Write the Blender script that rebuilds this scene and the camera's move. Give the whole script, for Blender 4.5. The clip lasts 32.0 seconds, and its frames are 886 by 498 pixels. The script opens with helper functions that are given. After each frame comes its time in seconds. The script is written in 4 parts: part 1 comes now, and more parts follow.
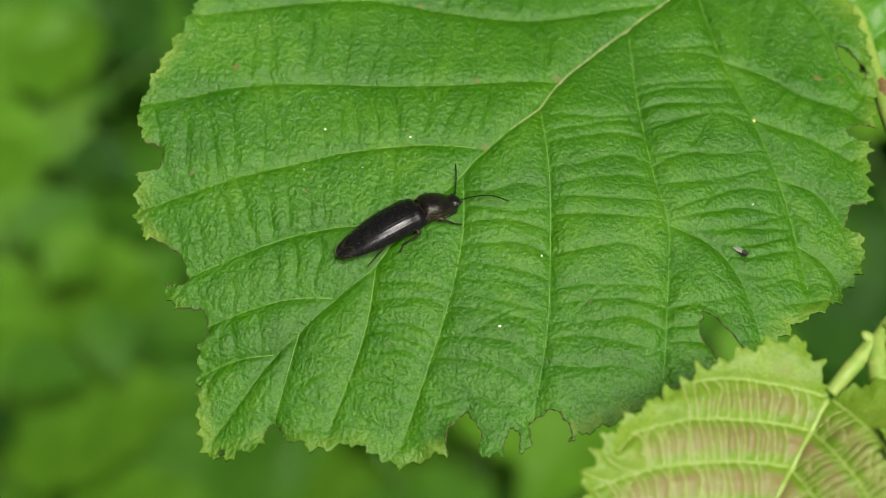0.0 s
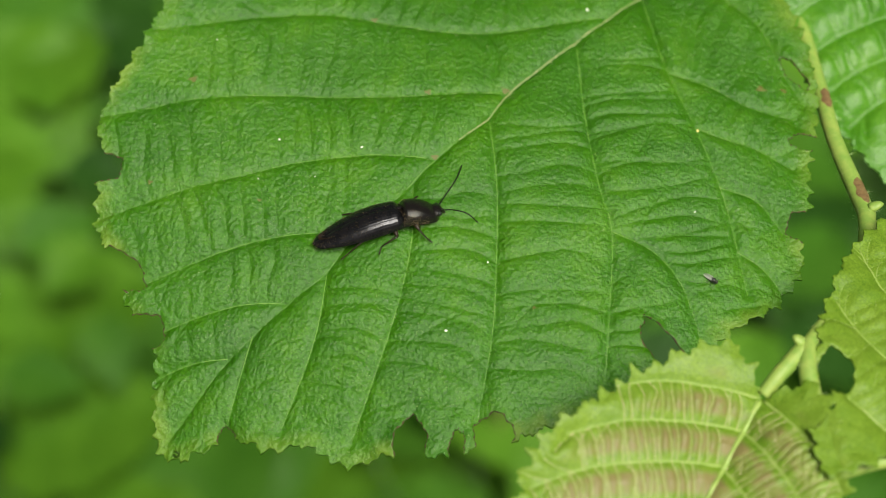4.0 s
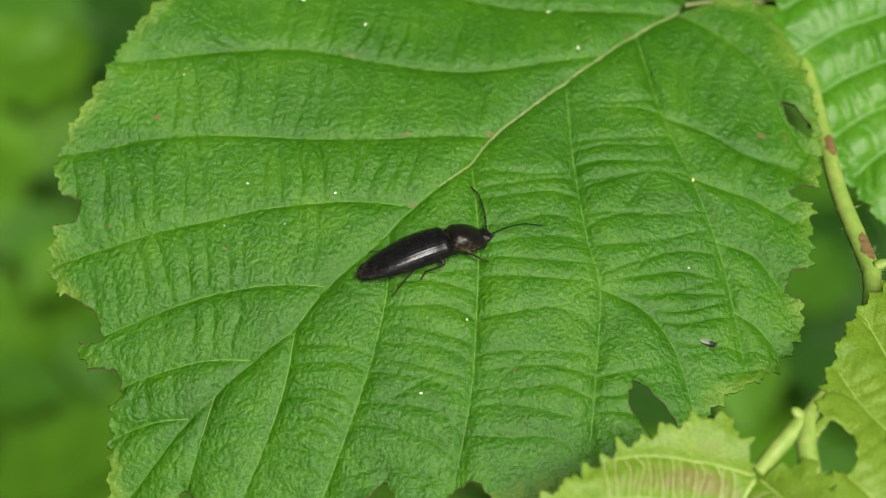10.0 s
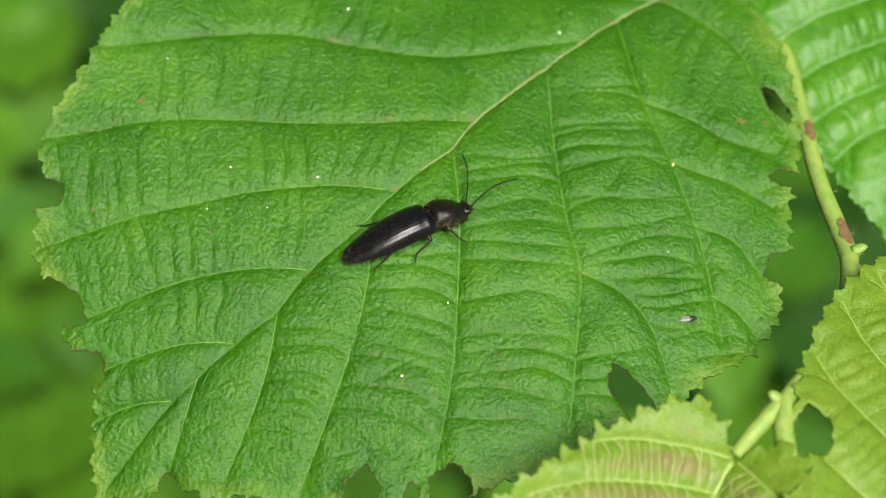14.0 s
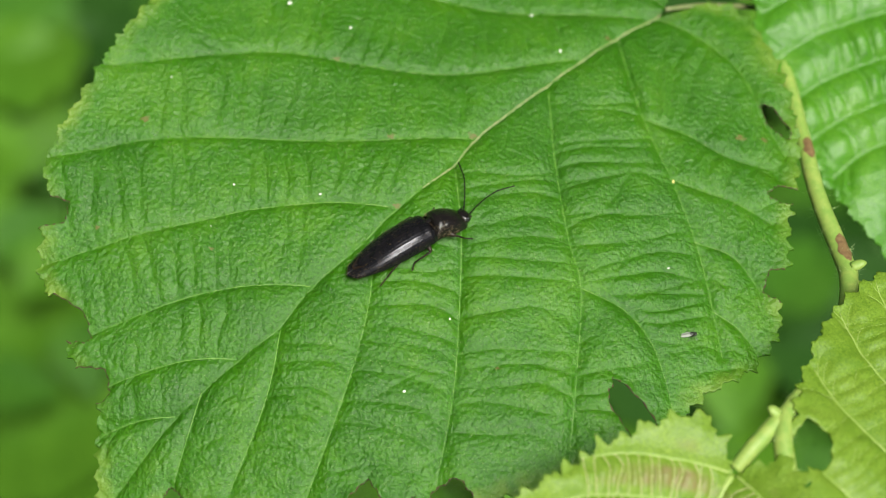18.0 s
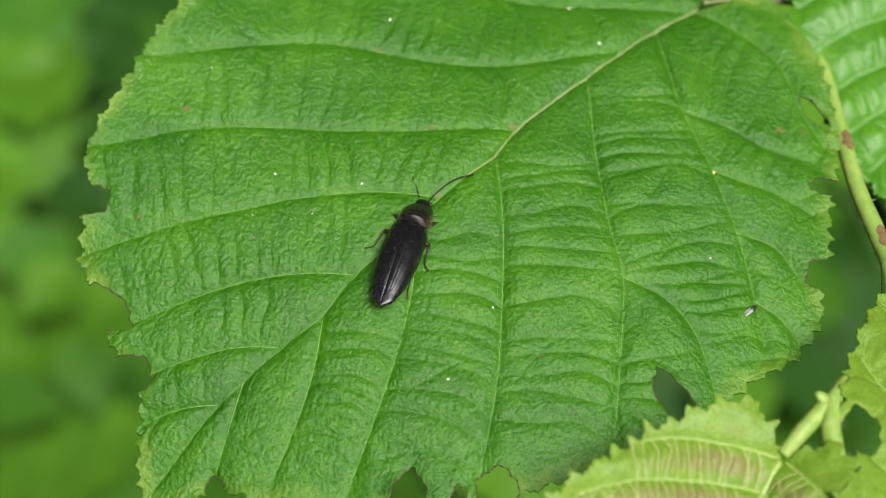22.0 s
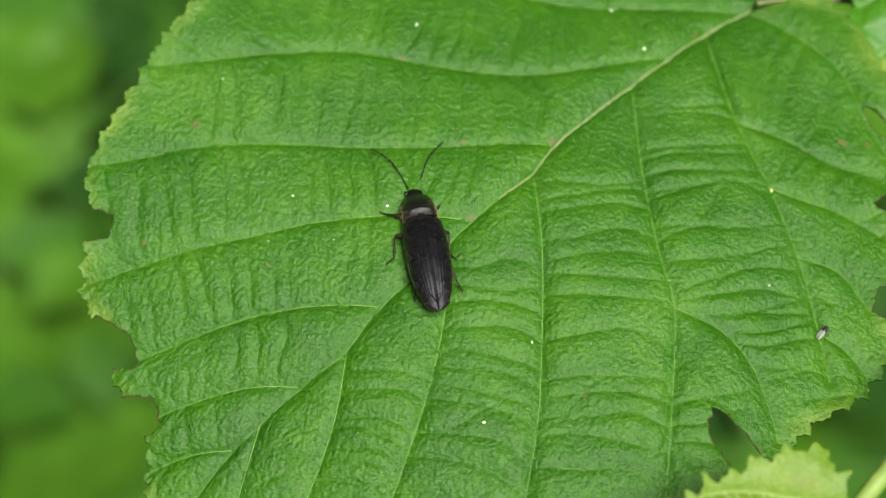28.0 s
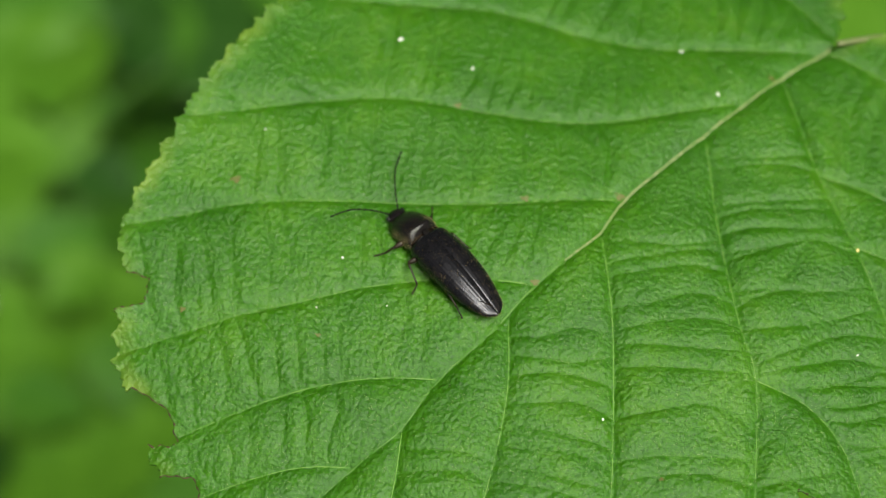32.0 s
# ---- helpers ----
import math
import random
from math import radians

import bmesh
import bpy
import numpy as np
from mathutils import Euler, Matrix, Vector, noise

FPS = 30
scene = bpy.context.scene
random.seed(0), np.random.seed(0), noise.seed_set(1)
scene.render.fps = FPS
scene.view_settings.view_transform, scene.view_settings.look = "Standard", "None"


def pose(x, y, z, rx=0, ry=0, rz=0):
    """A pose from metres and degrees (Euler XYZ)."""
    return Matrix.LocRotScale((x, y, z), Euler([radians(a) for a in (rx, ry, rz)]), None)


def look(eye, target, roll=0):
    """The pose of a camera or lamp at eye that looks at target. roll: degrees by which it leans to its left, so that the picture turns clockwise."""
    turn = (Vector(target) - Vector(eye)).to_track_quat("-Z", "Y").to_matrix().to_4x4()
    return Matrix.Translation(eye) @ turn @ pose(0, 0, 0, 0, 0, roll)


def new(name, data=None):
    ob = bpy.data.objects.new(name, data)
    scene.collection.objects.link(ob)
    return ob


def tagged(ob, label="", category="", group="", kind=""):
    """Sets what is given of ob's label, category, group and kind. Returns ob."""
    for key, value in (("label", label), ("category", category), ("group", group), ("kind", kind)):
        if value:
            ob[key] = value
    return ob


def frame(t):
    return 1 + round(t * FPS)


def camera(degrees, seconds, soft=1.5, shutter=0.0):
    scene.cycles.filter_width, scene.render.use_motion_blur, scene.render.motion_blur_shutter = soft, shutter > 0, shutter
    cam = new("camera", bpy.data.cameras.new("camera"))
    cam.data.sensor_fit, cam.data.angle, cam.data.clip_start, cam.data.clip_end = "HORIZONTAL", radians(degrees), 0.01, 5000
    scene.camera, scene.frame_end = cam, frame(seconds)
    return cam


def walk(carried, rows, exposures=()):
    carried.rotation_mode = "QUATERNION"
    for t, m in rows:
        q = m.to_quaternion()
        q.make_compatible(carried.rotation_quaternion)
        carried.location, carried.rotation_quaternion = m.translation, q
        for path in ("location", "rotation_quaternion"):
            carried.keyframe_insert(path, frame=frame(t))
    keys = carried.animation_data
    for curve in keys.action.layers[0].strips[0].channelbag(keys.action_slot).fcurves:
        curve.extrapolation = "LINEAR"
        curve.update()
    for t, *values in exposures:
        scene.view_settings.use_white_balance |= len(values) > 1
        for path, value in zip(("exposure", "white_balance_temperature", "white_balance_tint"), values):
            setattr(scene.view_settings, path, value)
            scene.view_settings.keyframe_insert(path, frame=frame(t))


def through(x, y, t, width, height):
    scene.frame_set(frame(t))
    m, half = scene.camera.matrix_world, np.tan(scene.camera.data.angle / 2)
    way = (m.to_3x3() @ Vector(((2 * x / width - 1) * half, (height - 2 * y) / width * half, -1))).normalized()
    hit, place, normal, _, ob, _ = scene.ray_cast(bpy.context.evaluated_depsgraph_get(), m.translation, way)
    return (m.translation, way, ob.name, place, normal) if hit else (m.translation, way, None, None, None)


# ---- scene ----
MM = 0.001

# Camera: hand-held, about 0.2 m from a leaf that grows 0.6 m above the ground.
cam = camera(25, 32.0, soft=0.7)
CAMERA_ROWS = [
    (0, -0.00646, -0.10485, 0.76938, 30.502, -0.051, -0.722),
    (0.5, -0.00447, -0.10491, 0.76889, 30.660, 0.171, -0.616),
    (1, -0.00381, -0.10349, 0.76848, 30.424, 0.198, -0.659),
    (1.5, -0.00263, -0.10408, 0.76848, 30.496, 0.332, -0.613),
    (2, -0.00204, -0.10615, 0.76937, 30.749, 0.309, -0.559),
    (2.5, -0.00000, -0.10654, 0.77025, 30.757, 0.456, -0.604),
    (3, 0.00012, -0.10793, 0.77127, 30.963, 0.405, -0.634),
    (3.5, 0.00018, -0.10884, 0.77439, 30.836, 0.404, -0.584),
    (5.5, 0.00059, -0.10473, 0.77143, 31.134, 0.249, -0.306),
    (6, -0.00192, -0.10661, 0.77191, 31.325, -0.005, -0.133),
    (6.5, -0.00224, -0.10696, 0.77252, 31.320, -0.096, -0.139),
    (7, -0.00120, -0.10853, 0.77350, 31.463, 0.088, 0.007),
    (7.5, -0.00067, -0.10813, 0.77384, 31.449, 0.162, -0.096),
    (8, 0.00039, -0.10661, 0.77384, 31.270, 0.202, 0.013),
    (8.5, -0.00045, -0.10658, 0.77332, 31.371, -0.040, -0.074),
    (9, -0.00058, -0.10410, 0.77094, 31.341, -0.195, -0.000),
    (9.5, 0.00060, -0.10122, 0.76959, 30.974, -0.094, 0.120),
    (10, 0.00238, -0.09631, 0.76631, 30.528, -0.060, 0.144),
    (10.5, 0.00249, -0.09136, 0.76366, 30.030, -0.073, 0.259),
    (11, 0.00392, -0.08668, 0.76015, 29.466, 0.123, 0.195),
    (11.5, 0.00341, -0.08703, 0.76027, 29.292, -0.067, 0.095),
    (12, 0.00324, -0.08672, 0.76010, 29.007, -0.220, 0.061),
    (12.5, 0.00297, -0.08993, 0.76255, 29.130, -0.352, 0.087),
    (13, 0.00178, -0.09293, 0.76473, 29.408, -0.531, 0.031),
    (13.5, 0.00190, -0.09494, 0.76586, 29.788, -0.501, -0.082),
    (14, 0.00304, -0.09680, 0.76765, 29.986, -0.408, 0.069),
    (14.5, 0.00234, -0.09830, 0.76914, 30.276, -0.423, 0.068),
    (15, 0.00280, -0.09773, 0.76784, 30.412, -0.344, 0.086),
    (15.5, 0.00353, -0.09655, 0.76790, 30.292, -0.264, 0.076),
    (17.5, 0.00384, -0.09630, 0.76752, 30.375, -0.247, 0.143),
    (18, 0.00323, -0.09775, 0.76873, 30.545, -0.279, 0.070),
    (18.5, 0.00316, -0.09986, 0.76993, 30.821, -0.244, 0.028),
    (19, 0.00176, -0.10109, 0.76886, 31.151, -0.440, -0.003),
    (19.5, 0.00206, -0.10173, 0.77016, 31.039, -0.384, -0.006),
    (20, 0.00067, -0.10436, 0.77032, 31.447, -0.504, -0.091),
    (20.5, 0.00020, -0.10196, 0.76896, 31.302, -0.547, -0.109),
    (21, -0.00118, -0.10172, 0.76824, 31.415, -0.638, -0.048),
    (21.5, -0.00101, -0.10077, 0.76750, 31.297, -0.548, 0.033),
    (22, -0.00212, -0.10121, 0.76654, 31.431, -0.663, -0.010),
    (22.5, -0.00167, -0.10210, 0.76780, 31.370, -0.500, 0.108),
    (23, -0.00288, -0.10380, 0.76708, 31.651, -0.537, 0.009),
    (23.5, -0.00356, -0.10200, 0.76511, 31.669, -0.516, -0.146),
    (24, -0.00245, -0.09729, 0.76167, 31.463, -0.385, -0.035),
    (24.5, -0.00312, -0.09514, 0.75859, 31.510, -0.462, 0.074),
    (26.5, -0.00120, -0.08723, 0.75213, 30.485, -0.046, 0.023),
    (27, -0.00289, -0.09025, 0.75418, 30.762, -0.156, 0.053),
    (27.5, -0.00398, -0.09134, 0.75469, 30.967, -0.244, -0.070),
    (28, -0.00361, -0.08834, 0.75494, 30.665, -0.104, -0.088),
    (28.5, -0.00492, -0.08867, 0.75527, 30.964, -0.098, -0.125),
    (29, -0.00493, -0.08603, 0.75467, 30.835, 0.147, -0.122),
    (29.5, -0.00521, -0.08444, 0.75408, 30.855, 0.084, -0.037),
    (30, -0.00548, -0.08083, 0.75149, 30.805, 0.054, 0.055),
    (30.5, -0.00591, -0.07751, 0.74847, 30.741, -0.029, 0.189),
    (31, -0.00794, -0.07540, 0.74655, 30.399, -0.271, 0.074),
    (31.5, -0.00692, -0.07459, 0.74694, 30.014, 0.083, 0.052),
    (32, -0.00809, -0.07464, 0.74767, 29.805, 0.113, -0.027),
]
walk(cam, [(t, pose(*r)) for t, *r in CAMERA_ROWS], exposures=[
    (0.0, 0.06, 7000, 2), (9.0, 0.06, 7000, 2), (11.0, 0.06, 7000, 2), (12.0, 0.09, 7000, 2), (14.0, 0.28, 6850, 3), (18.0, 0.26, 6550, 5), (24.0, 0.24, 6550, 5), (28.0, 0.21, 6600, 5), (32.0, 0.06, 6700, 3)])

# Light: overcast daylight from a wide, bright sky.
world = bpy.data.worlds.new("overcast_sky")
scene.world = world
world.use_nodes = True
wn = world.node_tree.nodes
sky = wn.new("ShaderNodeTexSky")
sky.sky_type = "NISHITA"
sky.sun_disc = False
sky.sun_elevation = radians(58)
sky.sun_rotation = radians(160)
sky.air_density, sky.dust_density, sky.ozone_density = 1.0, 4.0, 1.0
wn["Background"].inputs["Strength"].default_value = 0.042
world.node_tree.links.new(sky.outputs["Color"], wn["Background"].inputs["Color"])
sun = new("sun", bpy.data.lights.new("sun", "SUN"))
sun.data.energy = 6.4
sun.data.angle = radians(24)
sun.data.color = (1.0, 0.98, 0.90)
sun.matrix_world = look((0.32, -0.46, 1.34), (0, 0, 0.0))

# ---- materials ----
def material(name, base, rough=0.5, metal=0.0, spec=0.5):
    m = bpy.data.materials.new(name)
    m.use_nodes = True
    b = m.node_tree.nodes["Principled BSDF"]
    b.inputs["Base Color"].default_value = (*base, 1)
    b.inputs["Roughness"].default_value = rough
    b.inputs["Metallic"].default_value = metal
    b.inputs["Specular IOR Level"].default_value = spec
    return m


def node(m, kind, **values):
    n = m.node_tree.nodes.new(kind)
    for key, value in values.items():
        n.inputs[key].default_value = value
    return n


def wire(m, a, out, b, to):
    m.node_tree.links.new(a.outputs[out], b.inputs[to])


def coords(m, scale=1000.0):
    """Object coordinates in millimetres."""
    c = node(m, "ShaderNodeTexCoord")
    s = node(m, "ShaderNodeMapping")
    s.inputs["Scale"].default_value = (scale, scale, scale)
    wire(m, c, "Object", s, "Vector")
    return s


def ramp(m, stops):
    r = node(m, "ShaderNodeValToRGB")
    e = r.color_ramp.elements
    while len(e) < len(stops):
        e.new(0.5)
    for k, (p, c) in zip(e, stops):
        k.position, k.color = p, (*c, 1)
    return r


def mix(m, a, aout, b, bout, fac, fout, mode="MIX"):
    x = m.node_tree.nodes.new("ShaderNodeMix")
    x.data_type, x.blend_type = "RGBA", mode
    if fac is None:
        x.inputs[0].default_value = fout
    else:
        wire(m, fac, fout, x, 0)
    m.node_tree.links.new(a.outputs[aout], x.inputs[6])
    m.node_tree.links.new(b.outputs[bout], x.inputs[7])
    return x


def leaf_material(name, dark, mid, light, bronze=None, rough=0.42, bump=0.35, through=0.3, big=0.06, fine=3.4, spec=0.5):
    """Leaf tissue: patches of green at two scales, a fine net of veinlets in relief, light that comes through."""
    m = material(name, mid, rough)
    b = m.node_tree.nodes["Principled BSDF"]
    b.inputs["Specular IOR Level"].default_value = spec
    c = coords(m)
    n1 = node(m, "ShaderNodeTexNoise", Scale=big * 1.5, Detail=7.0, Roughness=0.78)
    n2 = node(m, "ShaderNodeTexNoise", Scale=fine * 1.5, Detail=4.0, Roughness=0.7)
    vor = node(m, "ShaderNodeTexVoronoi", Scale=fine)
    vor.feature = "DISTANCE_TO_EDGE"
    warp = node(m, "ShaderNodeTexNoise", Scale=1.1, Detail=2.0)
    off = node(m, "ShaderNodeVectorMath")
    off.operation = "MULTIPLY_ADD"
    off.inputs[1].default_value = (0.5, 0.5, 0.5)
    wire(m, c, "Vector", warp, "Vector")
    wire(m, warp, "Color", off, 0)
    wire(m, c, "Vector", off, 2)
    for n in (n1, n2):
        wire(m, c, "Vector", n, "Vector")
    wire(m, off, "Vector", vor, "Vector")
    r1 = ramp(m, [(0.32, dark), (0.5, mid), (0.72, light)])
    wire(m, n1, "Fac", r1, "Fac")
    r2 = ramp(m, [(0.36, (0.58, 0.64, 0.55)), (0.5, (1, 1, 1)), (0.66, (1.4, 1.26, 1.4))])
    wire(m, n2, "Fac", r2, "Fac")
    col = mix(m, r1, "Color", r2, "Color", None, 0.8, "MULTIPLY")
    out = 2
    r3 = ramp(m, [(0.0, (1.35, 1.25, 1.3)), (0.09, (1.0, 1.0, 1.0)), (1.0, (0.96, 0.98, 0.95))])
    wire(m, vor, "Distance", r3, "Fac")
    col = mix(m, col, 2, r3, "Color", None, 0.55, "MULTIPLY")
    if bronze:
        att = m.node_tree.nodes.new("ShaderNodeAttribute")
        att.attribute_name = "flush"
        tint = node(m, "ShaderNodeRGB")
        tint.outputs[0].default_value = (*bronze, 1)
        nb = node(m, "ShaderNodeTexNoise", Scale=0.55, Detail=4.0, Roughness=0.6)
        wire(m, c, "Vector", nb, "Vector")
        mul = node(m, "ShaderNodeMath")
        mul.operation = "MULTIPLY"
        wire(m, att, "Fac", mul, 0)
        rb = ramp(m, [(0.32, (0.3, 0.3, 0.3)), (0.52, (1, 1, 1))])
        wire(m, nb, "Fac", rb, "Fac")
        wire(m, rb, "Color", mul, 1)
        col = mix(m, col, 2, tint, 0, mul, 0)
    m.node_tree.links.new(col.outputs[2], b.inputs["Base Color"])
    rr = ramp(m, [(0.3, (rough * 0.8,) * 3), (0.7, (min(1, rough * 1.3),) * 3)])
    wire(m, n2, "Fac", rr, "Fac")
    wire(m, rr, "Color", b, "Roughness")
    dome = node(m, "ShaderNodeTexVoronoi", Scale=fine * 0.9)
    dome.feature = "SMOOTH_F1"
    wire(m, off, "Vector", dome, "Vector")
    vr = ramp(m, [(0.0, (1, 1, 1)), (0.75, (0, 0, 0))])
    wire(m, dome, "Distance", vr, "Fac")
    b1 = node(m, "ShaderNodeBump", Strength=bump, Distance=0.00010)
    wire(m, vr, "Color", b1, "Height")
    b2 = node(m, "ShaderNodeBump", Strength=bump, Distance=0.00010)
    wire(m, n2, "Fac", b2, "Height")
    wire(m, b1, "Normal", b2, "Normal")
    n3 = node(m, "ShaderNodeTexNoise", Scale=fine * 0.9, Detail=3.0, Roughness=0.6)
    n3.noise_type = "RIDGED_MULTIFRACTAL"
    st = node(m, "ShaderNodeMapping")
    st.inputs["Scale"].default_value = (1.35, 0.75, 1.0)
    wire(m, off, "Vector", st, "Vector")
    wire(m, st, "Vector", n3, "Vector")
    b3 = node(m, "ShaderNodeBump", Strength=bump * 0.6, Distance=0.00006)
    wire(m, n3, "Fac", b3, "Height")
    wire(m, b2, "Normal", b3, "Normal")
    wire(m, b3, "Normal", b, "Normal")
    tr = node(m, "ShaderNodeBsdfTranslucent")
    m.node_tree.links.new(col.outputs[2], tr.inputs["Color"])
    ms = node(m, "ShaderNodeMixShader", Fac=through)
    o = m.node_tree.nodes["Material Output"]
    wire(m, b, "BSDF", ms, 1)
    wire(m, tr, "BSDF", ms, 2)
    wire(m, ms, "Shader", o, "Surface")
    return m


def stem_material(name, a, b_, rough=0.55, scale=0.8):
    m = material(name, a, rough)
    b = m.node_tree.nodes["Principled BSDF"]
    c = coords(m)
    n = node(m, "ShaderNodeTexNoise", Scale=scale, Detail=6.0, Roughness=0.65)
    wire(m, c, "Vector", n, "Vector")
    r = ramp(m, [(0.3, a), (0.7, b_)])
    wire(m, n, "Fac", r, "Fac")
    wire(m, r, "Color", b, "Base Color")
    f = node(m, "ShaderNodeTexNoise", Scale=scale * 8, Detail=3.0)
    wire(m, c, "Vector", f, "Vector")
    bp = node(m, "ShaderNodeBump", Strength=0.4, Distance=0.0001)
    wire(m, f, "Fac", bp, "Height")
    wire(m, bp, "Normal", b, "Normal")
    return m


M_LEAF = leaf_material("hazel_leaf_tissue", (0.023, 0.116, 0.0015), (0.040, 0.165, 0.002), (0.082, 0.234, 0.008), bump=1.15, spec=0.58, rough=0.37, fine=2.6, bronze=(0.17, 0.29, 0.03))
M_VEIN = stem_material("pale_vein", (0.07, 0.18, 0.02), (0.30, 0.30, 0.15), 0.5, 2.4)
M_LATERAL = stem_material("pale_green_vein", (0.055, 0.18, 0.010), (0.17, 0.31, 0.055), 0.5, 1.6)
M_CREAM = stem_material("cream_veinlet", (0.30, 0.30, 0.12), (0.44, 0.38, 0.22), 0.5, 1.6)
M_VEINLET = stem_material("green_veinlet", (0.030, 0.125, 0.003), (0.075, 0.215, 0.012), 0.45)
M_CREASE = stem_material("green_crease_vein", (0.045, 0.16, 0.008), (0.10, 0.22, 0.03), 0.5, 1.2)
M_EDGE = stem_material("browned_bite_rim", (0.075, 0.055, 0.018), (0.022, 0.014, 0.006), 0.9)
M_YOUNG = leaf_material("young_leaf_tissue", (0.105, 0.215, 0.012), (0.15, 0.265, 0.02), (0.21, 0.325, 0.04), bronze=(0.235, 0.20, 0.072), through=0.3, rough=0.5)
M_YVEIN = stem_material("young_vein", (0.18, 0.29, 0.04), (0.28, 0.36, 0.10), 0.5)
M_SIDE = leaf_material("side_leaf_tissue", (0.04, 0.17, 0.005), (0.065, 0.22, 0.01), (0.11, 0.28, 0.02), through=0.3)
M_TWIG = stem_material("green_twig_bark", (0.14, 0.26, 0.04), (0.27, 0.34, 0.075), 0.55)
M_PETIOLE = stem_material("brownish_leaf_stalk", (0.11, 0.17, 0.05), (0.18, 0.16, 0.08), 0.6, 1.0)
M_STALK = stem_material("dull_green_stalk", (0.04, 0.11, 0.015), (0.06, 0.14, 0.02), 0.6)
M_SCAR = stem_material("brown_bark_scar", (0.09, 0.045, 0.015), (0.20, 0.13, 0.05), 0.75, 2.0)
M_BARK = stem_material("dull_shrub_bark", (0.06, 0.045, 0.025), (0.12, 0.09, 0.05), 0.8, 0.3)
M_SOIL = stem_material("leaf_litter_soil", (0.018, 0.017, 0.008), (0.045, 0.035, 0.018), 0.9, 0.02)
M_SPOT = stem_material("rusty_spot", (0.075, 0.12, 0.014), (0.11, 0.085, 0.02), 0.6, 2.0)
M_SPECK = material("white_flake", (0.62, 0.64, 0.58), 0.6)
M_AMBER = material("yellow_grain", (0.75, 0.60, 0.22), 0.5)
M_DROP = material("clear_water", (1, 1, 1), 0.03)
M_DROP.node_tree.nodes["Principled BSDF"].inputs["Transmission Weight"].default_value = 1.0
M_DROP.node_tree.nodes["Principled BSDF"].inputs["IOR"].default_value = 1.33


def chitin(name, a, b_, rough, coat=0.3, scale=3.0, pits=0.3):
    m = material(name, a, rough)
    b = m.node_tree.nodes["Principled BSDF"]
    c = coords(m)
    n = node(m, "ShaderNodeTexNoise", Scale=scale * 0.4, Detail=5.0, Roughness=0.7)
    wire(m, c, "Vector", n, "Vector")
    r = ramp(m, [(0.35, a), (0.7, b_)])
    wire(m, n, "Fac", r, "Fac")
    wire(m, r, "Color", b, "Base Color")
    v = node(m, "ShaderNodeTexVoronoi", Scale=scale * 4)
    wire(m, c, "Vector", v, "Vector")
    bp = node(m, "ShaderNodeBump", Strength=pits, Distance=0.00006)
    wire(m, v, "Distance", bp, "Height")
    wire(m, bp, "Normal", b, "Normal")
    rr = ramp(m, [(0.3, (rough * 0.8,) * 3), (0.7, (rough * 1.35,) * 3)])
    wire(m, n, "Fac", rr, "Fac")
    wire(m, rr, "Color", b, "Roughness")
    b.inputs["Coat Weight"].default_value = coat
    b.inputs["Coat Roughness"].default_value = 0.3
    return m


M_ELYTRA = chitin("dark_wing_case", (0.004, 0.004, 0.0045), (0.007, 0.006, 0.007), 0.26, 0.04, 3.0, 0.1)
M_ELYTRA.node_tree.nodes["Principled BSDF"].inputs["Specular IOR Level"].default_value = 0.34
M_ELYTRA.node_tree.nodes["Principled BSDF"].inputs["Specular Tint"].default_value = (0.9, 0.88, 1.0, 1)
M_THORAX = chitin("polished_black_shell", (0.006, 0.005, 0.005), (0.010, 0.008, 0.007), 0.13, 0.0, 4.0, 0.35)
M_THORAX.node_tree.nodes["Principled BSDF"].inputs["Specular IOR Level"].default_value = 0.42
M_LEG = chitin("brown_black_leg", (0.007, 0.005, 0.004), (0.028, 0.017, 0.009), 0.4, 0.1)
M_LEG.node_tree.nodes["Principled BSDF"].inputs["Specular IOR Level"].default_value = 0.25
M_EYE = chitin("black_eye", (0.004, 0.004, 0.005), (0.01, 0.01, 0.01), 0.15, 0.8)
M_HAIR = material("golden_brown_hair", (0.26, 0.19, 0.085), 0.5)
M_FUZZ = material("pale_leaf_hair", (0.34, 0.46, 0.18), 0.5)
M_FEELER = chitin("black_feeler", (0.003, 0.003, 0.003), (0.006, 0.005, 0.004), 0.6, 0.0)
M_FEELER.node_tree.nodes["Principled BSDF"].inputs["Specular IOR Level"].default_value = 0.2
M_FLY = chitin("black_fly_shell", (0.005, 0.005, 0.005), (0.012, 0.011, 0.010), 0.4)
M_WING = material("silvery_fly_wing", (0.34, 0.36, 0.31), 0.45)
M_WING.node_tree.nodes["Principled BSDF"].inputs["Alpha"].default_value = 0.6

# ---- building helpers ----
def part(name, verts, faces, mat, parent=None, label="", smooth=True):
    """One mesh object from vertices in millimetres."""
    me = bpy.data.meshes.new(name)
    me.from_pydata((np.asarray(verts, float) * MM).tolist(), [], faces if isinstance(faces, list) else faces.tolist())
    if smooth:
        me.polygons.foreach_set("use_smooth", np.ones(len(me.polygons), bool))
    me.materials.append(mat)
    me.update()
    ob = new(name, me)
    if parent:
        ob.parent = parent
    if label:
        ob["label"] = label
    return ob


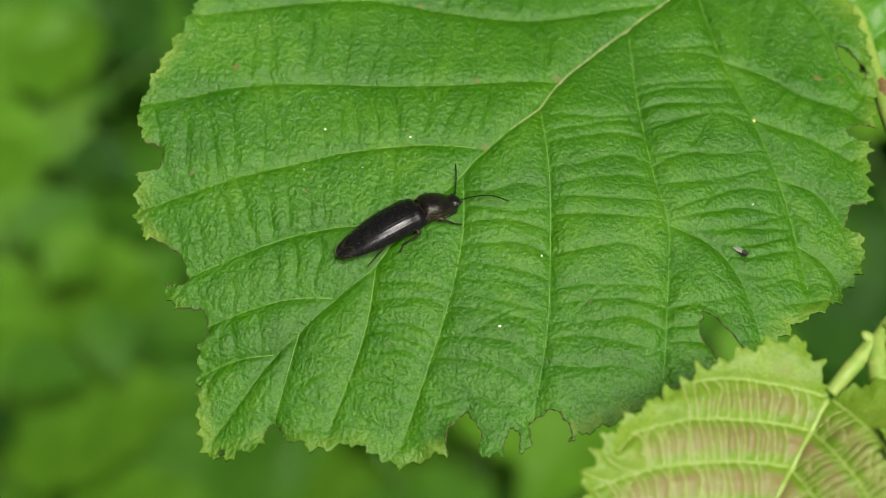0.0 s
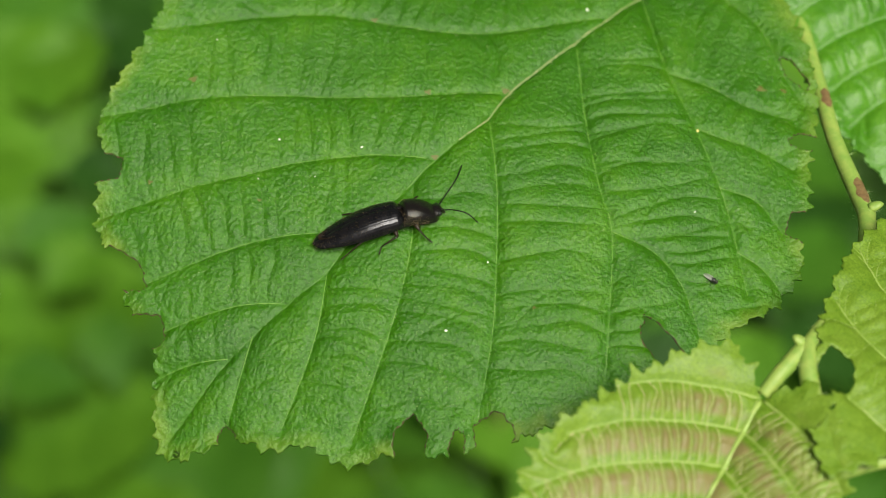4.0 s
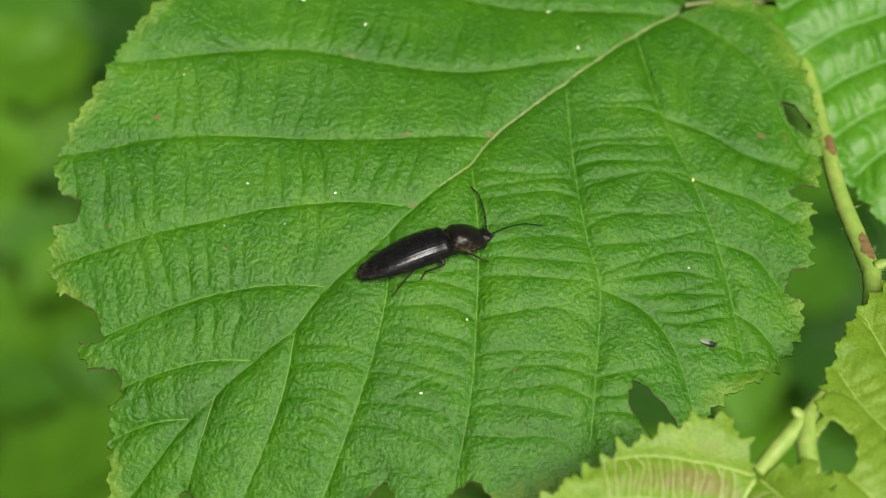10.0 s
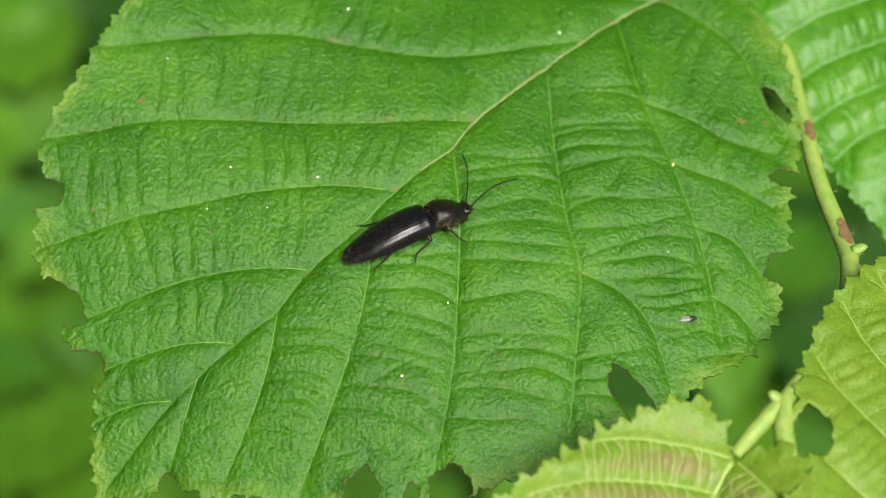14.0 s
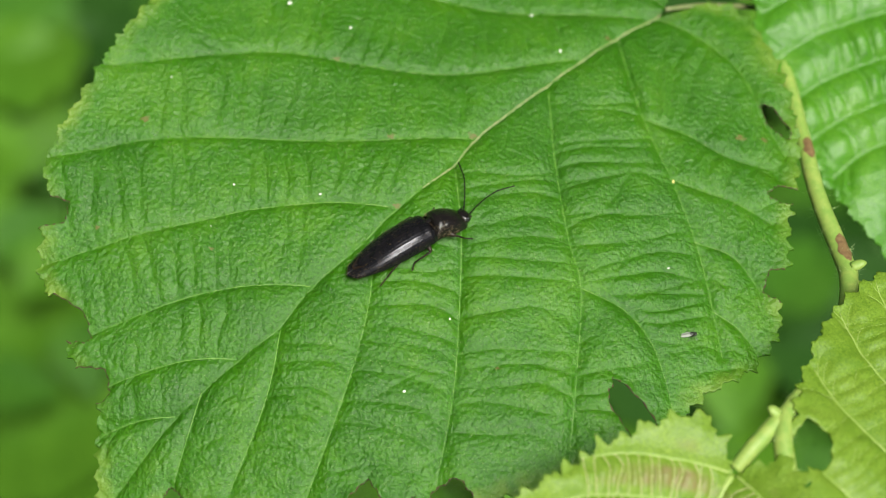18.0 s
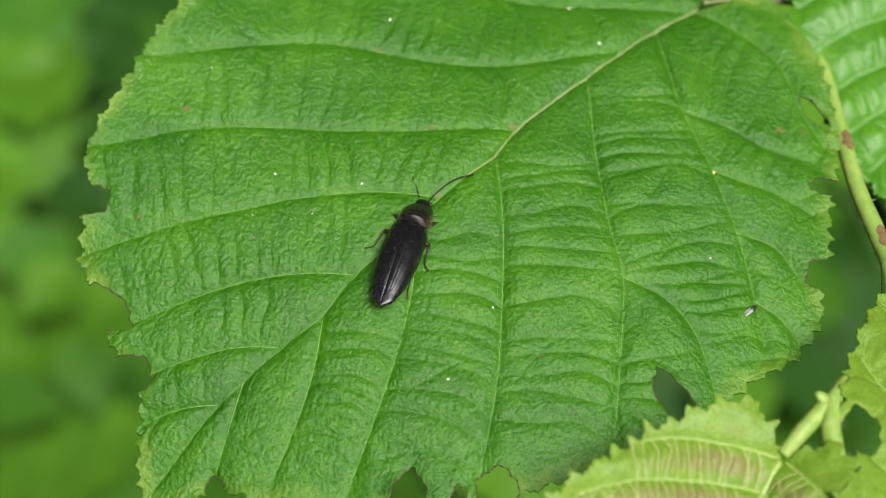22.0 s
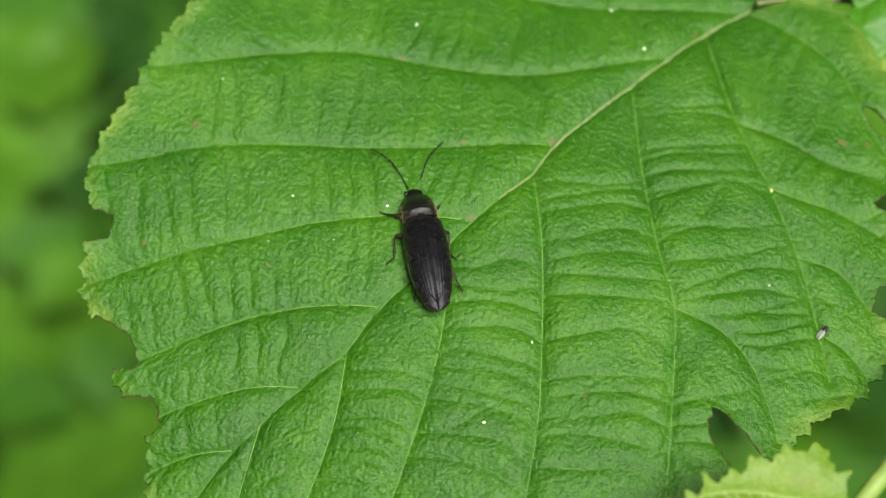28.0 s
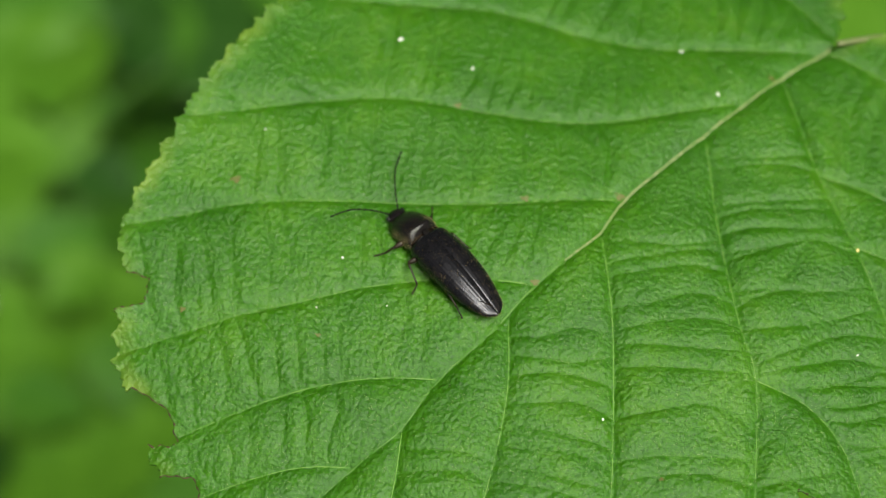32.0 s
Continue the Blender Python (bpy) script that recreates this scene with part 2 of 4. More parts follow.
def spline(pts, n, closed=False):
    """Catmull-Rom through the points, evenly spaced along its length."""
    p = np.asarray(pts, float)
    if closed:
        q = np.vstack([p[-1], p, p[0], p[1]])
    else:
        q = np.vstack([2 * p[0] - p[1], p, 2 * p[-1] - p[-2]])
    out = []
    for i in range(len(q) - 3):
        a, b, c, d = q[i:i + 4]
        t = np.linspace(0, 1, 24, endpoint=False)[:, None]
        out.append(0.5 * (2 * b + (c - a) * t + (2 * a - 5 * b + 4 * c - d) * t ** 2 + (3 * b - a - 3 * c + d) * t ** 3))
    out = np.vstack(out + ([p[:1]] if closed else [p[-1:]]))
    s = np.r_[0, np.cumsum(np.linalg.norm(np.diff(out, axis=0), axis=1))]
    u = np.linspace(0, s[-1], n, endpoint=not closed)
    return np.stack([np.interp(u, s, out[:, k]) for k in range(out.shape[1])], 1)


def tube(path, radii, sides=8, flat=1.0, caps=True):
    """Vertices and faces of a tapered tube along a path."""
    p = np.asarray(path, float)
    r = np.broadcast_to(np.asarray(radii, float), (len(p),))
    d = np.gradient(p, axis=0)
    d /= np.linalg.norm(d, axis=1)[:, None] + 1e-9
    up = np.array([0, 0, 1.0])
    side = np.cross(d, up)
    bad = np.linalg.norm(side, axis=1) < 0.2
    side[bad] = np.cross(d[bad], [1.0, 0, 0])
    side /= np.linalg.norm(side, axis=1)[:, None]
    top = np.cross(side, d)
    a = np.arange(sides) * 2 * np.pi / sides
    v = p[:, None] + r[:, None, None] * (np.cos(a)[None, :, None] * side[:, None] + flat * np.sin(a)[None, :, None] * top[:, None])
    n = len(p)
    i, j = np.meshgrid(np.arange(n - 1), np.arange(sides), indexing="ij")
    k = (j + 1) % sides
    f = np.stack([i * sides + j, (i + 1) * sides + j, (i + 1) * sides + k, i * sides + k], -1).reshape(-1, 4).tolist()
    if caps:
        f += [list(range(sides)), [(n - 1) * sides + s for s in reversed(range(sides))]]
    return v.reshape(-1, 3), f


def merge(pieces):
    vs, fs, n = [], [], 0
    for v, f in pieces:
        vs.append(np.asarray(v, float))
        fs += [[q + n for q in face] for face in f]
        n += len(v)
    return np.vstack(vs), fs


def ball(centre, radii, nu=16, nv=10):
    u = np.arange(nu) * 2 * np.pi / nu
    w = np.linspace(-np.pi / 2, np.pi / 2, nv)
    v = np.stack([np.cos(w)[:, None] * np.cos(u), np.cos(w)[:, None] * np.sin(u), np.repeat(np.sin(w)[:, None], nu, 1)], -1).reshape(-1, 3)
    i, j = np.meshgrid(np.arange(nv - 1), np.arange(nu), indexing="ij")
    k = (j + 1) % nu
    f = np.stack([i * nu + j, i * nu + k, (i + 1) * nu + k, (i + 1) * nu + j], -1).reshape(-1, 4).tolist()
    return v * np.asarray(radii) + np.asarray(centre), f


def wobble(x, y, scale, seed=0.0):
    """Smooth pseudo-noise of numpy arrays, about -1 to 1."""
    x, y = x / scale + seed * 3.1, y / scale - seed * 1.7
    return (np.sin(1.7 * x + 1.3 * np.sin(1.1 * y + seed)) + np.sin(1.9 * y + 1.1 * np.sin(1.3 * x + 2 * seed)) + np.sin(1.1 * (x + y) + 0.7 * np.sin(2.3 * x))) / 3


def near(path, p):
    """Index of the path's point nearest to p."""
    return int(np.argmin(((path - p) ** 2).sum(1)))


class Field:
    """A square lattice over a leaf, in millimetres, that keeps distances to lines."""

    def __init__(self, outline, step):
        lo, hi = outline.min(0) - 2.5, outline.max(0) + 2.5
        self.step, self.lo = step, lo
        self.nx, self.ny = (int(c) + 1 for c in np.ceil((hi - lo) / step))
        self.x = lo[0] + np.arange(self.nx) * step
        self.y = lo[1] + np.arange(self.ny) * step
        self.gx, self.gy = np.meshgrid(self.x, self.y, indexing="ij")

    def distance(self, lines, reach, half=0):
        """Distance to the lines and the point nearest on them; half 1 or -1: only where the node lies above or below the line."""
        dist = np.full((self.nx, self.ny), reach)
        close = np.zeros((self.nx, self.ny, 2))
        for line in lines:
            for a, b in zip(line[:-1], line[1:]):
                i0, j0 = np.maximum(((np.minimum(a, b) - reach - self.lo) / self.step).astype(int), 0)
                i1, j1 = ((np.maximum(a, b) + reach - self.lo) / self.step).astype(int) + 2
                px, py = self.gx[i0:i1, j0:j1], self.gy[i0:i1, j0:j1]
                d = b - a
                t = np.clip(((px - a[0]) * d[0] + (py - a[1]) * d[1]) / (d @ d + 1e-12), 0, 1)
                cx, cy = a[0] + t * d[0], a[1] + t * d[1]
                e = np.hypot(px - cx, py - cy)
                view = dist[i0:i1, j0:j1]
                m = e < view
                if half:
                    m &= (py - cy) * half >= -0.12
                view[m] = e[m]
                close[i0:i1, j0:j1, 0][m] = cx[m]
                close[i0:i1, j0:j1, 1][m] = cy[m]
        return dist, close

    def inside(self, poly):
        a, b = poly, np.roll(poly, -1, 0)
        res = np.zeros((self.nx, self.ny), bool)
        for j, y in enumerate(self.y):
            c = (a[:, 1] <= y) != (b[:, 1] <= y)
            if c.any():
                xs = np.sort(a[c, 0] + (y - a[c, 1]) / (b[c, 1] - a[c, 1]) * (b[c, 0] - a[c, 0]))
                res[:, j] = np.searchsorted(xs, self.x) % 2 == 1
        return res

    def at(self, grid, x, y):
        """Value of a lattice between its nodes."""
        fx = np.clip((np.asarray(x) - self.lo[0]) / self.step, 0, self.nx - 1.001)
        fy = np.clip((np.asarray(y) - self.lo[1]) / self.step, 0, self.ny - 1.001)
        i, j = fx.astype(int), fy.astype(int)
        u, v = fx - i, fy - j
        return (grid[i, j] * (1 - u) + grid[i + 1, j] * u) * (1 - v) + (grid[i, j + 1] * (1 - u) + grid[i + 1, j + 1] * u) * v


def serrate(outline, rng, size, depth):
    """Adds double teeth, pointing along the margin towards the tip, to a smooth outline."""
    n = len(outline)
    d = np.roll(outline, -1, 0) - np.roll(outline, 1, 0)
    d /= np.linalg.norm(d, axis=1)[:, None] + 1e-9
    out = np.stack([d[:, 1], -d[:, 0]], 1)
    area = 0.5 * np.sum(outline[:, 0] * np.roll(outline[:, 1], -1) - np.roll(outline[:, 0], -1) * outline[:, 1])
    if area < 0:
        out = -out
    s = np.r_[0, np.cumsum(np.linalg.norm(np.diff(outline, axis=0), axis=1))]
    push = np.zeros(n)
    for width, high in ((size, depth), (size * 0.37, depth * 0.5)):
        pos = 0.0
        while pos < s[-1]:
            w = width * rng.uniform(0.65, 1.4)
            h = high * rng.uniform(0.5, 1.3)
            m = (s >= pos) & (s < pos + w)
            u = (s[m] - pos) / w
            peak = rng.uniform(0.35, 0.65)
            push[m] += h * (np.where(u < peak, u / peak, (1 - u) / (1 - peak)) ** 0.8 - 0.4)
            pos += w
    return outline + out * push[:, None]


def build_blade(name, outline, midrib, laterals, parent, mats, rng, step=0.2, teeth=(2.4, 0.8), bites=(), curve=None,
                quilt=0.8, fold=0.68, cross=1.6, rib=(0.21, 0.042, 0.018), rim_mat=None, laterals_mat=None, margin=False, thick=0.22, label="", flush=False, grain=0.009, areole=0.0, samples=1600, between=()):
    """A leaf blade with raised tissue between sunken veins, bitten margins and its veins as meshes of their own.
    bites: (x, y, half length, half width, degrees). Returns the blade and its field with the height of its upper side."""
    tissue, vein, veinlet = mats
    edge = serrate(spline(outline, samples, True), rng, *teeth)
    mid = np.asarray(midrib, float)
    run = np.r_[0, np.cumsum(np.linalg.norm(np.diff(mid, axis=0), axis=1))]
    mid = np.stack([np.interp(np.linspace(0, run[-1], 110), run, mid[:, k]) for k in (0, 1)], 1)
    for _ in range(6):
        mid[1:-1] = (mid[:-2] + 2 * mid[1:-1] + mid[2:]) / 4
    lats = [(side, spline(l, 40)) for side, l in laterals]
    fld = Field(edge, step)
    sd, close = fld.distance([np.vstack([edge, edge[:1]])], 1.2)
    ins = fld.inside(edge)
    sd = np.where(ins, -sd, sd)
    whole = sd.copy()
    for bx, by, ra, rb, deg in bites:
        c, s = np.cos(radians(deg)), np.sin(radians(deg))
        dx, dy = fld.gx - bx, fld.gy - by
        u, v = (dx * c + dy * s) / ra, (-dx * s + dy * c) / rb
        q = np.sqrt(u * u + v * v) + 1e-6
        q = q + 0.07 * np.sin(5 * np.arctan2(v, u) + bx) + 0.04 * np.sin(11 * np.arctan2(v, u) + by)
        e = (1 - q) * min(ra, rb)
        sd = np.maximum(sd, np.clip(e, -1.2, 1.2))
    # cross veins from lateral to lateral
    ladder, jit = [], 0.12 * cross

    def crosses(p, q, own):
        """Whether the way from p to q passes over another lateral than its own two."""
        for line in [l for _, l in lats]:
            if any(line is o for o in own):
                continue
            a, b = line[:-1], line[1:]
            side_a = (q[0] - p[0]) * (a[:, 1] - p[1]) - (q[1] - p[1]) * (a[:, 0] - p[0])
            side_b = (q[0] - p[0]) * (b[:, 1] - p[1]) - (q[1] - p[1]) * (b[:, 0] - p[0])
            d = b - a
            side_p = d[:, 0] * (p[1] - a[:, 1]) - d[:, 1] * (p[0] - a[:, 0])
            side_q = d[:, 0] * (q[1] - a[:, 1]) - d[:, 1] * (q[0] - a[:, 0])
            if ((side_a * side_b < 0) & (side_p * side_q < 0)).any():
                return True
        return False

    rows = []
    for side in sorted({s for s, _ in lats}):
        row = [l for s, l in lats if s == side]
        rows += [(side, a, b) for a, b in zip(row[:-1], row[1:])]
    rows += [(9, spline(a, 40), spline(b, 40)) for a, b in between]
    for side, a, b in rows:
        length = np.linalg.norm(np.diff(a, axis=0), axis=1).sum()
        pos, prev = 0.8, None
        while pos < length:
            i = min(int(pos / length * 39), 39)
            j = near(b, a[i])
            if 0 < j < 39 and (prev is None or np.linalg.norm(b[j] - prev) > cross * 0.6) and not crosses(a[i] * 0.95 + b[j] * 0.05, a[i] * 0.05 + b[j] * 0.95, (a, b)):
                prev = b[j]
                p, q = a[i], b[j] + rng.normal(0, jit, 2)
                way = q - p
                bow = np.array([-way[1], way[0]]) * (rng.uniform(0.0, 0.15) if side < 0 else rng.uniform(-0.12, 0.05))
                m1, m2 = p + way * 0.33 + bow + rng.normal(0, jit, 2), p + way * 0.68 + bow * 0.6 + rng.normal(0, jit, 2)
                ladder.append(spline([p, m1, m2, q], 12))
                if side > 0 and rng.random() < 0.14:
                    t = p + way * rng.uniform(0.35, 0.6) + bow
                    e = t + (a[min(i + 4, 39)] - a[i]) * rng.uniform(0.6, 1.1) + way * 0.25
                    ladder.append(spline([t, (t + e) / 2 + rng.normal(0, 0.15, 2), e], 8))
            pos += cross * (1.5 if side < 0 else 1.1) * rng.uniform(0.6, 1.4)
    # short branches from the lateral's outer end to the margin
    for side, l in lats:
        for i in (29, 34, 37):
            d = l[i + 1] - l[i]
            d /= np.linalg.norm(d)
            for sgn in (-1, 1):
                if rng.random() < 0.6:
                    o = d * rng.uniform(1.6, 2.6) + sgn * np.array([-d[1], d[0]]) * rng.uniform(1.2, 2.4)
                    ladder.append(spline([l[i], l[i] + o * 0.5 + d * 0.3, l[i] + o], 6))
    d1, _ = fld.distance([mid], 6.0)
    d2, _ = fld.distance([l for _, l in lats], 4.0)
    d3, _ = fld.distance(ladder, 1.4)
    z = curve(fld.gx, fld.gy)
    base = z.copy()
    z = z + fold * (0.7 if margin else 1) * (1 - np.exp(-d1 / (0.9 if margin else 1.6))) + fold * (0.6 if margin else 0.8) * (1 - np.exp(-d2 / (0.9 if margin else 1.5)))
    swell = (1 - np.exp(-d2 / 0.6)) * (0.85 + 0.6 * wobble(fld.gx, fld.gy, 4.0, 1))
    if margin:
        # arched panels between the cross veins, with a crease at each vein
        near_end, _ = fld.distance(ladder, 2.6, 1)
        far_end, _ = fld.distance(ladder, 2.0, -1)
        crease = 1 - np.exp(-d3 / 0.15)
        arch = 0.23 * 4 * far_end * near_end / (far_end + near_end + 0.05) ** 2 * np.clip((far_end + near_end) / 2.2, 0.3, 1.3) + 0.10 * crease
        pillow = 0.22 * (1 - (1 - np.clip(d3 / 1.2, 0, 1)) ** 2) + 0.06 * crease
        part_ = 1 / (1 + np.exp(-(fld.gy - 1.05 * fld.gx - 2.2) / 0.8))
        z = z + swell * (1 - np.exp(-d1 / 0.8)) * (part_ * pillow + (1 - part_) * arch)
    else:
        z = z + quilt * (1 - np.exp(-d3 / 0.32)) * swell
    z = z + (0.03 if margin else 0.085) * wobble(fld.gx, fld.gy, 0.75, 2) + grain * (wobble(fld.gx * 1.5 + 0.5 * wobble(fld.gx, fld.gy, 1.6, 12), fld.gy * 0.8, 0.30, 3) + 0.7 * wobble(fld.gx - fld.gy, fld.gx + fld.gy, 0.42, 13))
    if areole:
        # small domes between the finest veins
        cx, cy = np.floor(fld.gx / areole).astype(int), np.floor(fld.gy / areole).astype(int)
        tab = rng.uniform(0.05, 0.95, (64, 64, 2))
        f1, f2 = np.full(cx.shape, 9.0), np.full(cx.shape, 9.0)
        for a in (-1, 0, 1):
            for b in (-1, 0, 1):
                o = tab[(cx + a) % 64, (cy + b) % 64]
                e = np.hypot((cx + a + o[..., 0]) * areole - fld.gx, (cy + b + o[..., 1]) * areole - fld.gy)
                f2 = np.minimum(f2, np.maximum(f1, e))
                f1 = np.minimum(f1, e)
        z = z + (0.055 + 0.04 * part_) * areole * (1 - np.exp(-(f2 - f1) / (0.3 * areole))) * (0.7 + 0.6 * wobble(fld.gx, fld.gy, 5.0, 15))
    z = z + 0.35 * wobble(fld.gx, fld.gy, 6.0, 4) + 0.35 * np.clip(1 + sd, 0, 1) * wobble(fld.gx, fld.gy, 1.7, 5)
    fld.z, fld.base = z, base
    # cells with a corner inside; corners outside move on to the margin
    inn = sd < 0
    cell = inn[:-1, :-1] | inn[1:, :-1] | inn[:-1, 1:] | inn[1:, 1:]
    gx, gy = np.gradient(sd, fld.step)
    g = np.hypot(gx, gy) + 1e-6
    over = np.where(sd > 0, sd, 0)
    px, py = fld.gx - gx / g * over, fld.gy - gy / g * over
    far = np.hypot(px - fld.gx, py - fld.gy)
    idx = -np.ones((fld.nx, fld.ny), int)
    used = np.zeros_like(inn)
    for a in (slice(None, -1), slice(1, None)):
        for b in (slice(None, -1), slice(1, None)):
            used[a, b] |= cell
    idx[used] = np.arange(used.sum())
    top = np.stack([px[used], py[used], fld.at(z, px[used], py[used])], 1)
    i, j = np.nonzero(cell)
    quads = np.stack([idx[i, j], idx[i + 1, j], idx[i + 1, j + 1], idx[i, j + 1]], 1)
    n = len(top)
    low = top - [0, 0, thick]
    e = np.sort(np.vstack([quads[:, [0, 1]], quads[:, [1, 2]], quads[:, [2, 3]], quads[:, [3, 0]]]), 1)
    raw = np.vstack([quads[:, [0, 1]], quads[:, [1, 2]], quads[:, [2, 3]], quads[:, [3, 0]]])
    key = e[:, 0] * n + e[:, 1]
    _, inv, cnt = np.unique(key, return_inverse=True, return_counts=True)
    rim = raw[cnt[inv] == 1]
    faces = np.vstack([quads, quads[:, ::-1] + n, np.stack([rim[:, 1], rim[:, 0], rim[:, 0] + n, rim[:, 1] + n], 1)])
    blade = part(name, np.vstack([top, low]), faces, tissue, parent, label)
    if margin:
        # paler, yellowish tissue along the margin
        de = fld.distance([np.vstack([edge, edge[:1]])], 3.0)[0]
        w = np.clip(1 - fld.at(de, top[:, 0], top[:, 1]) / 1.5, 0, 1) * np.clip(0.55 + 0.6 * wobble(top[:, 0], top[:, 1], 3.0, 9), 0, 1)
        w += 0.7 * np.clip(wobble(top[:, 0], top[:, 1] + 30, 4.5, 11) - 0.45, 0, 1) * np.clip(1 - fld.at(de, top[:, 0], top[:, 1]) / 3.0, 0, 1)
        at = blade.data.attributes.new("flush", "FLOAT", "POINT")
        at.data.foreach_set("value", np.clip(np.r_[w, w], 0, 1).astype(np.float32))
    if flush:
        # reddish young tissue between the veins, away from the margin
        w = np.clip((fld.at(d2, top[:, 0], top[:, 1]) - 0.55) / 0.6, 0, 1) * np.clip((-fld.at(np.clip(fld.distance([np.vstack([edge, edge[:1]])], 5.0)[0], 0, 5) * -1, top[:, 0], top[:, 1]) - 1.6) / 2.2, 0, 1)
        w *= np.clip(fld.at(d3, top[:, 0], top[:, 1]) / 0.2, 0.25, 1)
        at = blade.data.attributes.new("flush", "FLOAT", "POINT")
        at.data.foreach_set("value", np.r_[w, w].astype(np.float32))

    def lifted(line, r, sink=0.0):
        keep = fld.at(sd, line[:, 0], line[:, 1]) < -0.05
        if keep.sum() < 3:
            return None
        k = np.nonzero(keep)[0]
        line, r = line[k[0]:k[-1] + 1], np.broadcast_to(r, (len(line),))[k[0]:k[-1] + 1]
        run = np.nonzero(~keep[k[0]:k[-1] + 1])[0]
        if len(run):
            line, r = line[:run[0]], r[:run[0]]
        if len(line) < 3:
            return None
        return np.c_[line, fld.at(z, line[:, 0], line[:, 1]) + r * np.interp(np.linspace(0, 1, len(r)), [0, 0.5, 1], [0.1, 0.05, sink])], r

    got = lifted(mid, np.interp(np.linspace(0, 1, 110), [0, 0.35, 0.6, 1], [rib[0], rib[0] * 0.7, rib[0] * 0.34, rib[0] * 0.2]) * (1 + 0.3 * wobble(mid[:, 0], mid[:, 1], 0.6, 8)), -0.1)
    if got:
        line, r = got
        c = int(len(r) * (0.45 if margin else 0.55))
        part("midrib", *tube(line[:c + 1], r[:c + 1], 10, 0.5), vein, blade, "pale green raised midrib")
        part("midrib_tip", *tube(line[c:], r[c:], 8, 0.5), M_CREASE if margin else vein, blade, "thin green end of the midrib in its crease")
    for _, l in lats:
        got = lifted(l, np.linspace(rib[1], rib[1] * 0.4, 40))
        if got:
            part("lateral_vein", *tube(*got, 8, 0.6), laterals_mat or vein, blade)
    if rim_mat:
        # dried rim where something has fed
        for bx, by, ra, rb, deg in bites:
            th = np.linspace(0, 2 * np.pi, 140)
            q = 1 - 0.07 * np.sin(5 * th + bx) - 0.04 * np.sin(11 * th + by)
            u, v = q * np.cos(th) * ra, q * np.sin(th) * rb
            c, s = np.cos(radians(deg)), np.sin(radians(deg))
            ring = np.stack([bx + u * c - v * s, by + u * s + v * c], 1)
            keep = fld.at(whole, ring[:, 0], ring[:, 1]) < -0.02
            cut = int(np.argmin(keep)) if not keep.all() else 0
            ring, keep = np.roll(ring, -cut, 0), np.roll(keep, -cut)
            k = np.nonzero(keep)[0]
            if len(k) > 6 and len(ring[k[0]:k[-1]]) > 6:
                ring = ring[k[0]:k[-1] + 1]
                part("bite_rim", *tube(np.c_[ring, fld.at(z, ring[:, 0], ring[:, 1]) - 0.08], 0.075 * (1 + 0.4 * np.sin(np.arange(len(ring)) * 0.9 + bx)), 6), rim_mat, blade, "dried brown bitten edge")
    nets = [lifted(l, rib[2]) for l in ladder]
    nets = [tube(*q, 5, 0.6, False) for q in nets if q]
    if nets:
        tagged(part("veinlet_net", *merge(nets), veinlet, blade), kind="stuff")
    fld.sd = sd
    return blade, fld


def hairs(name, roots, ways, length, width, mat, parent, rng):
    """Fine hairs: three-sided spikes from the roots along the ways."""
    n = len(roots)
    ways = ways / (np.linalg.norm(ways, axis=1)[:, None] + 1e-9)
    side = np.cross(ways, [0.3, 0.2, 1.0])
    side /= np.linalg.norm(side, axis=1)[:, None] + 1e-9
    other = np.cross(ways, side)
    size = length * rng.uniform(0.6, 1.3, n)[:, None]
    a = roots + side * width
    b = roots - side * width * 0.5 + other * width * 0.87
    c = roots - side * width * 0.5 - other * width * 0.87
    tip = roots + ways * size + rng.normal(0, 0.08, (n, 3)) * size
    v = np.stack([a, b, c, tip], 1).reshape(-1, 3)
    k = np.arange(n)[:, None] * 4
    f = np.vstack([k + [0, 1, 3], k + [1, 2, 3], k + [2, 0, 3]])
    return tagged(part(name, v, f, mat, parent), kind="stuff")


def leaf_plan(length, width, count, base=0.12, full=0.45, spread=52, crowd=0.92, lobe=None):
    """Outline, midrib and laterals of a hazel-like leaf whose base is the origin and whose tip lies on +x."""
    half = width / 2
    us = np.array([0.0, 0.02, 0.10, 0.22, full, 0.62, 0.78, 0.90, 0.97])
    ws = np.array([0.06, 0.42, 0.72, 0.92, 1.0, 0.90, 0.62, 0.32, 0.12])
    xs = us * length - np.array([0, base * length * 0.6, base * length * 0.35, 0, 0, 0, 0, 0, 0])
    upper = np.stack([xs, ws * half], 1)
    if lobe:
        # rounded lobes that reach back past the stalk
        upper = np.vstack([lobe, upper[4:]])
    outline = np.vstack([upper, [[length, 0]], upper[::-1] * [1, -1]])
    midrib = [(0, 0), (length * 0.33, 0.01 * length), (length * 0.66, -0.01 * length), (length * 0.985, 0)]
    laterals = []
    for side in (1, -1):
        for k in range(count):
            x0 = length * (0.01 + 0.80 * (k / count) ** crowd)
            a = radians(spread + 22 * (1 - k / count) ** 2)
            reach = np.interp(x0 / length + 0.16, us, ws) * half * 0.97
            run = reach / np.tan(a)
            laterals.append((side, [(x0, 0.0), (x0 + run * 0.30, side * reach * 0.36), (x0 + run * 0.68, side * reach * 0.72), (x0 + run * 1.15, side * reach)]))
    return outline, midrib, laterals

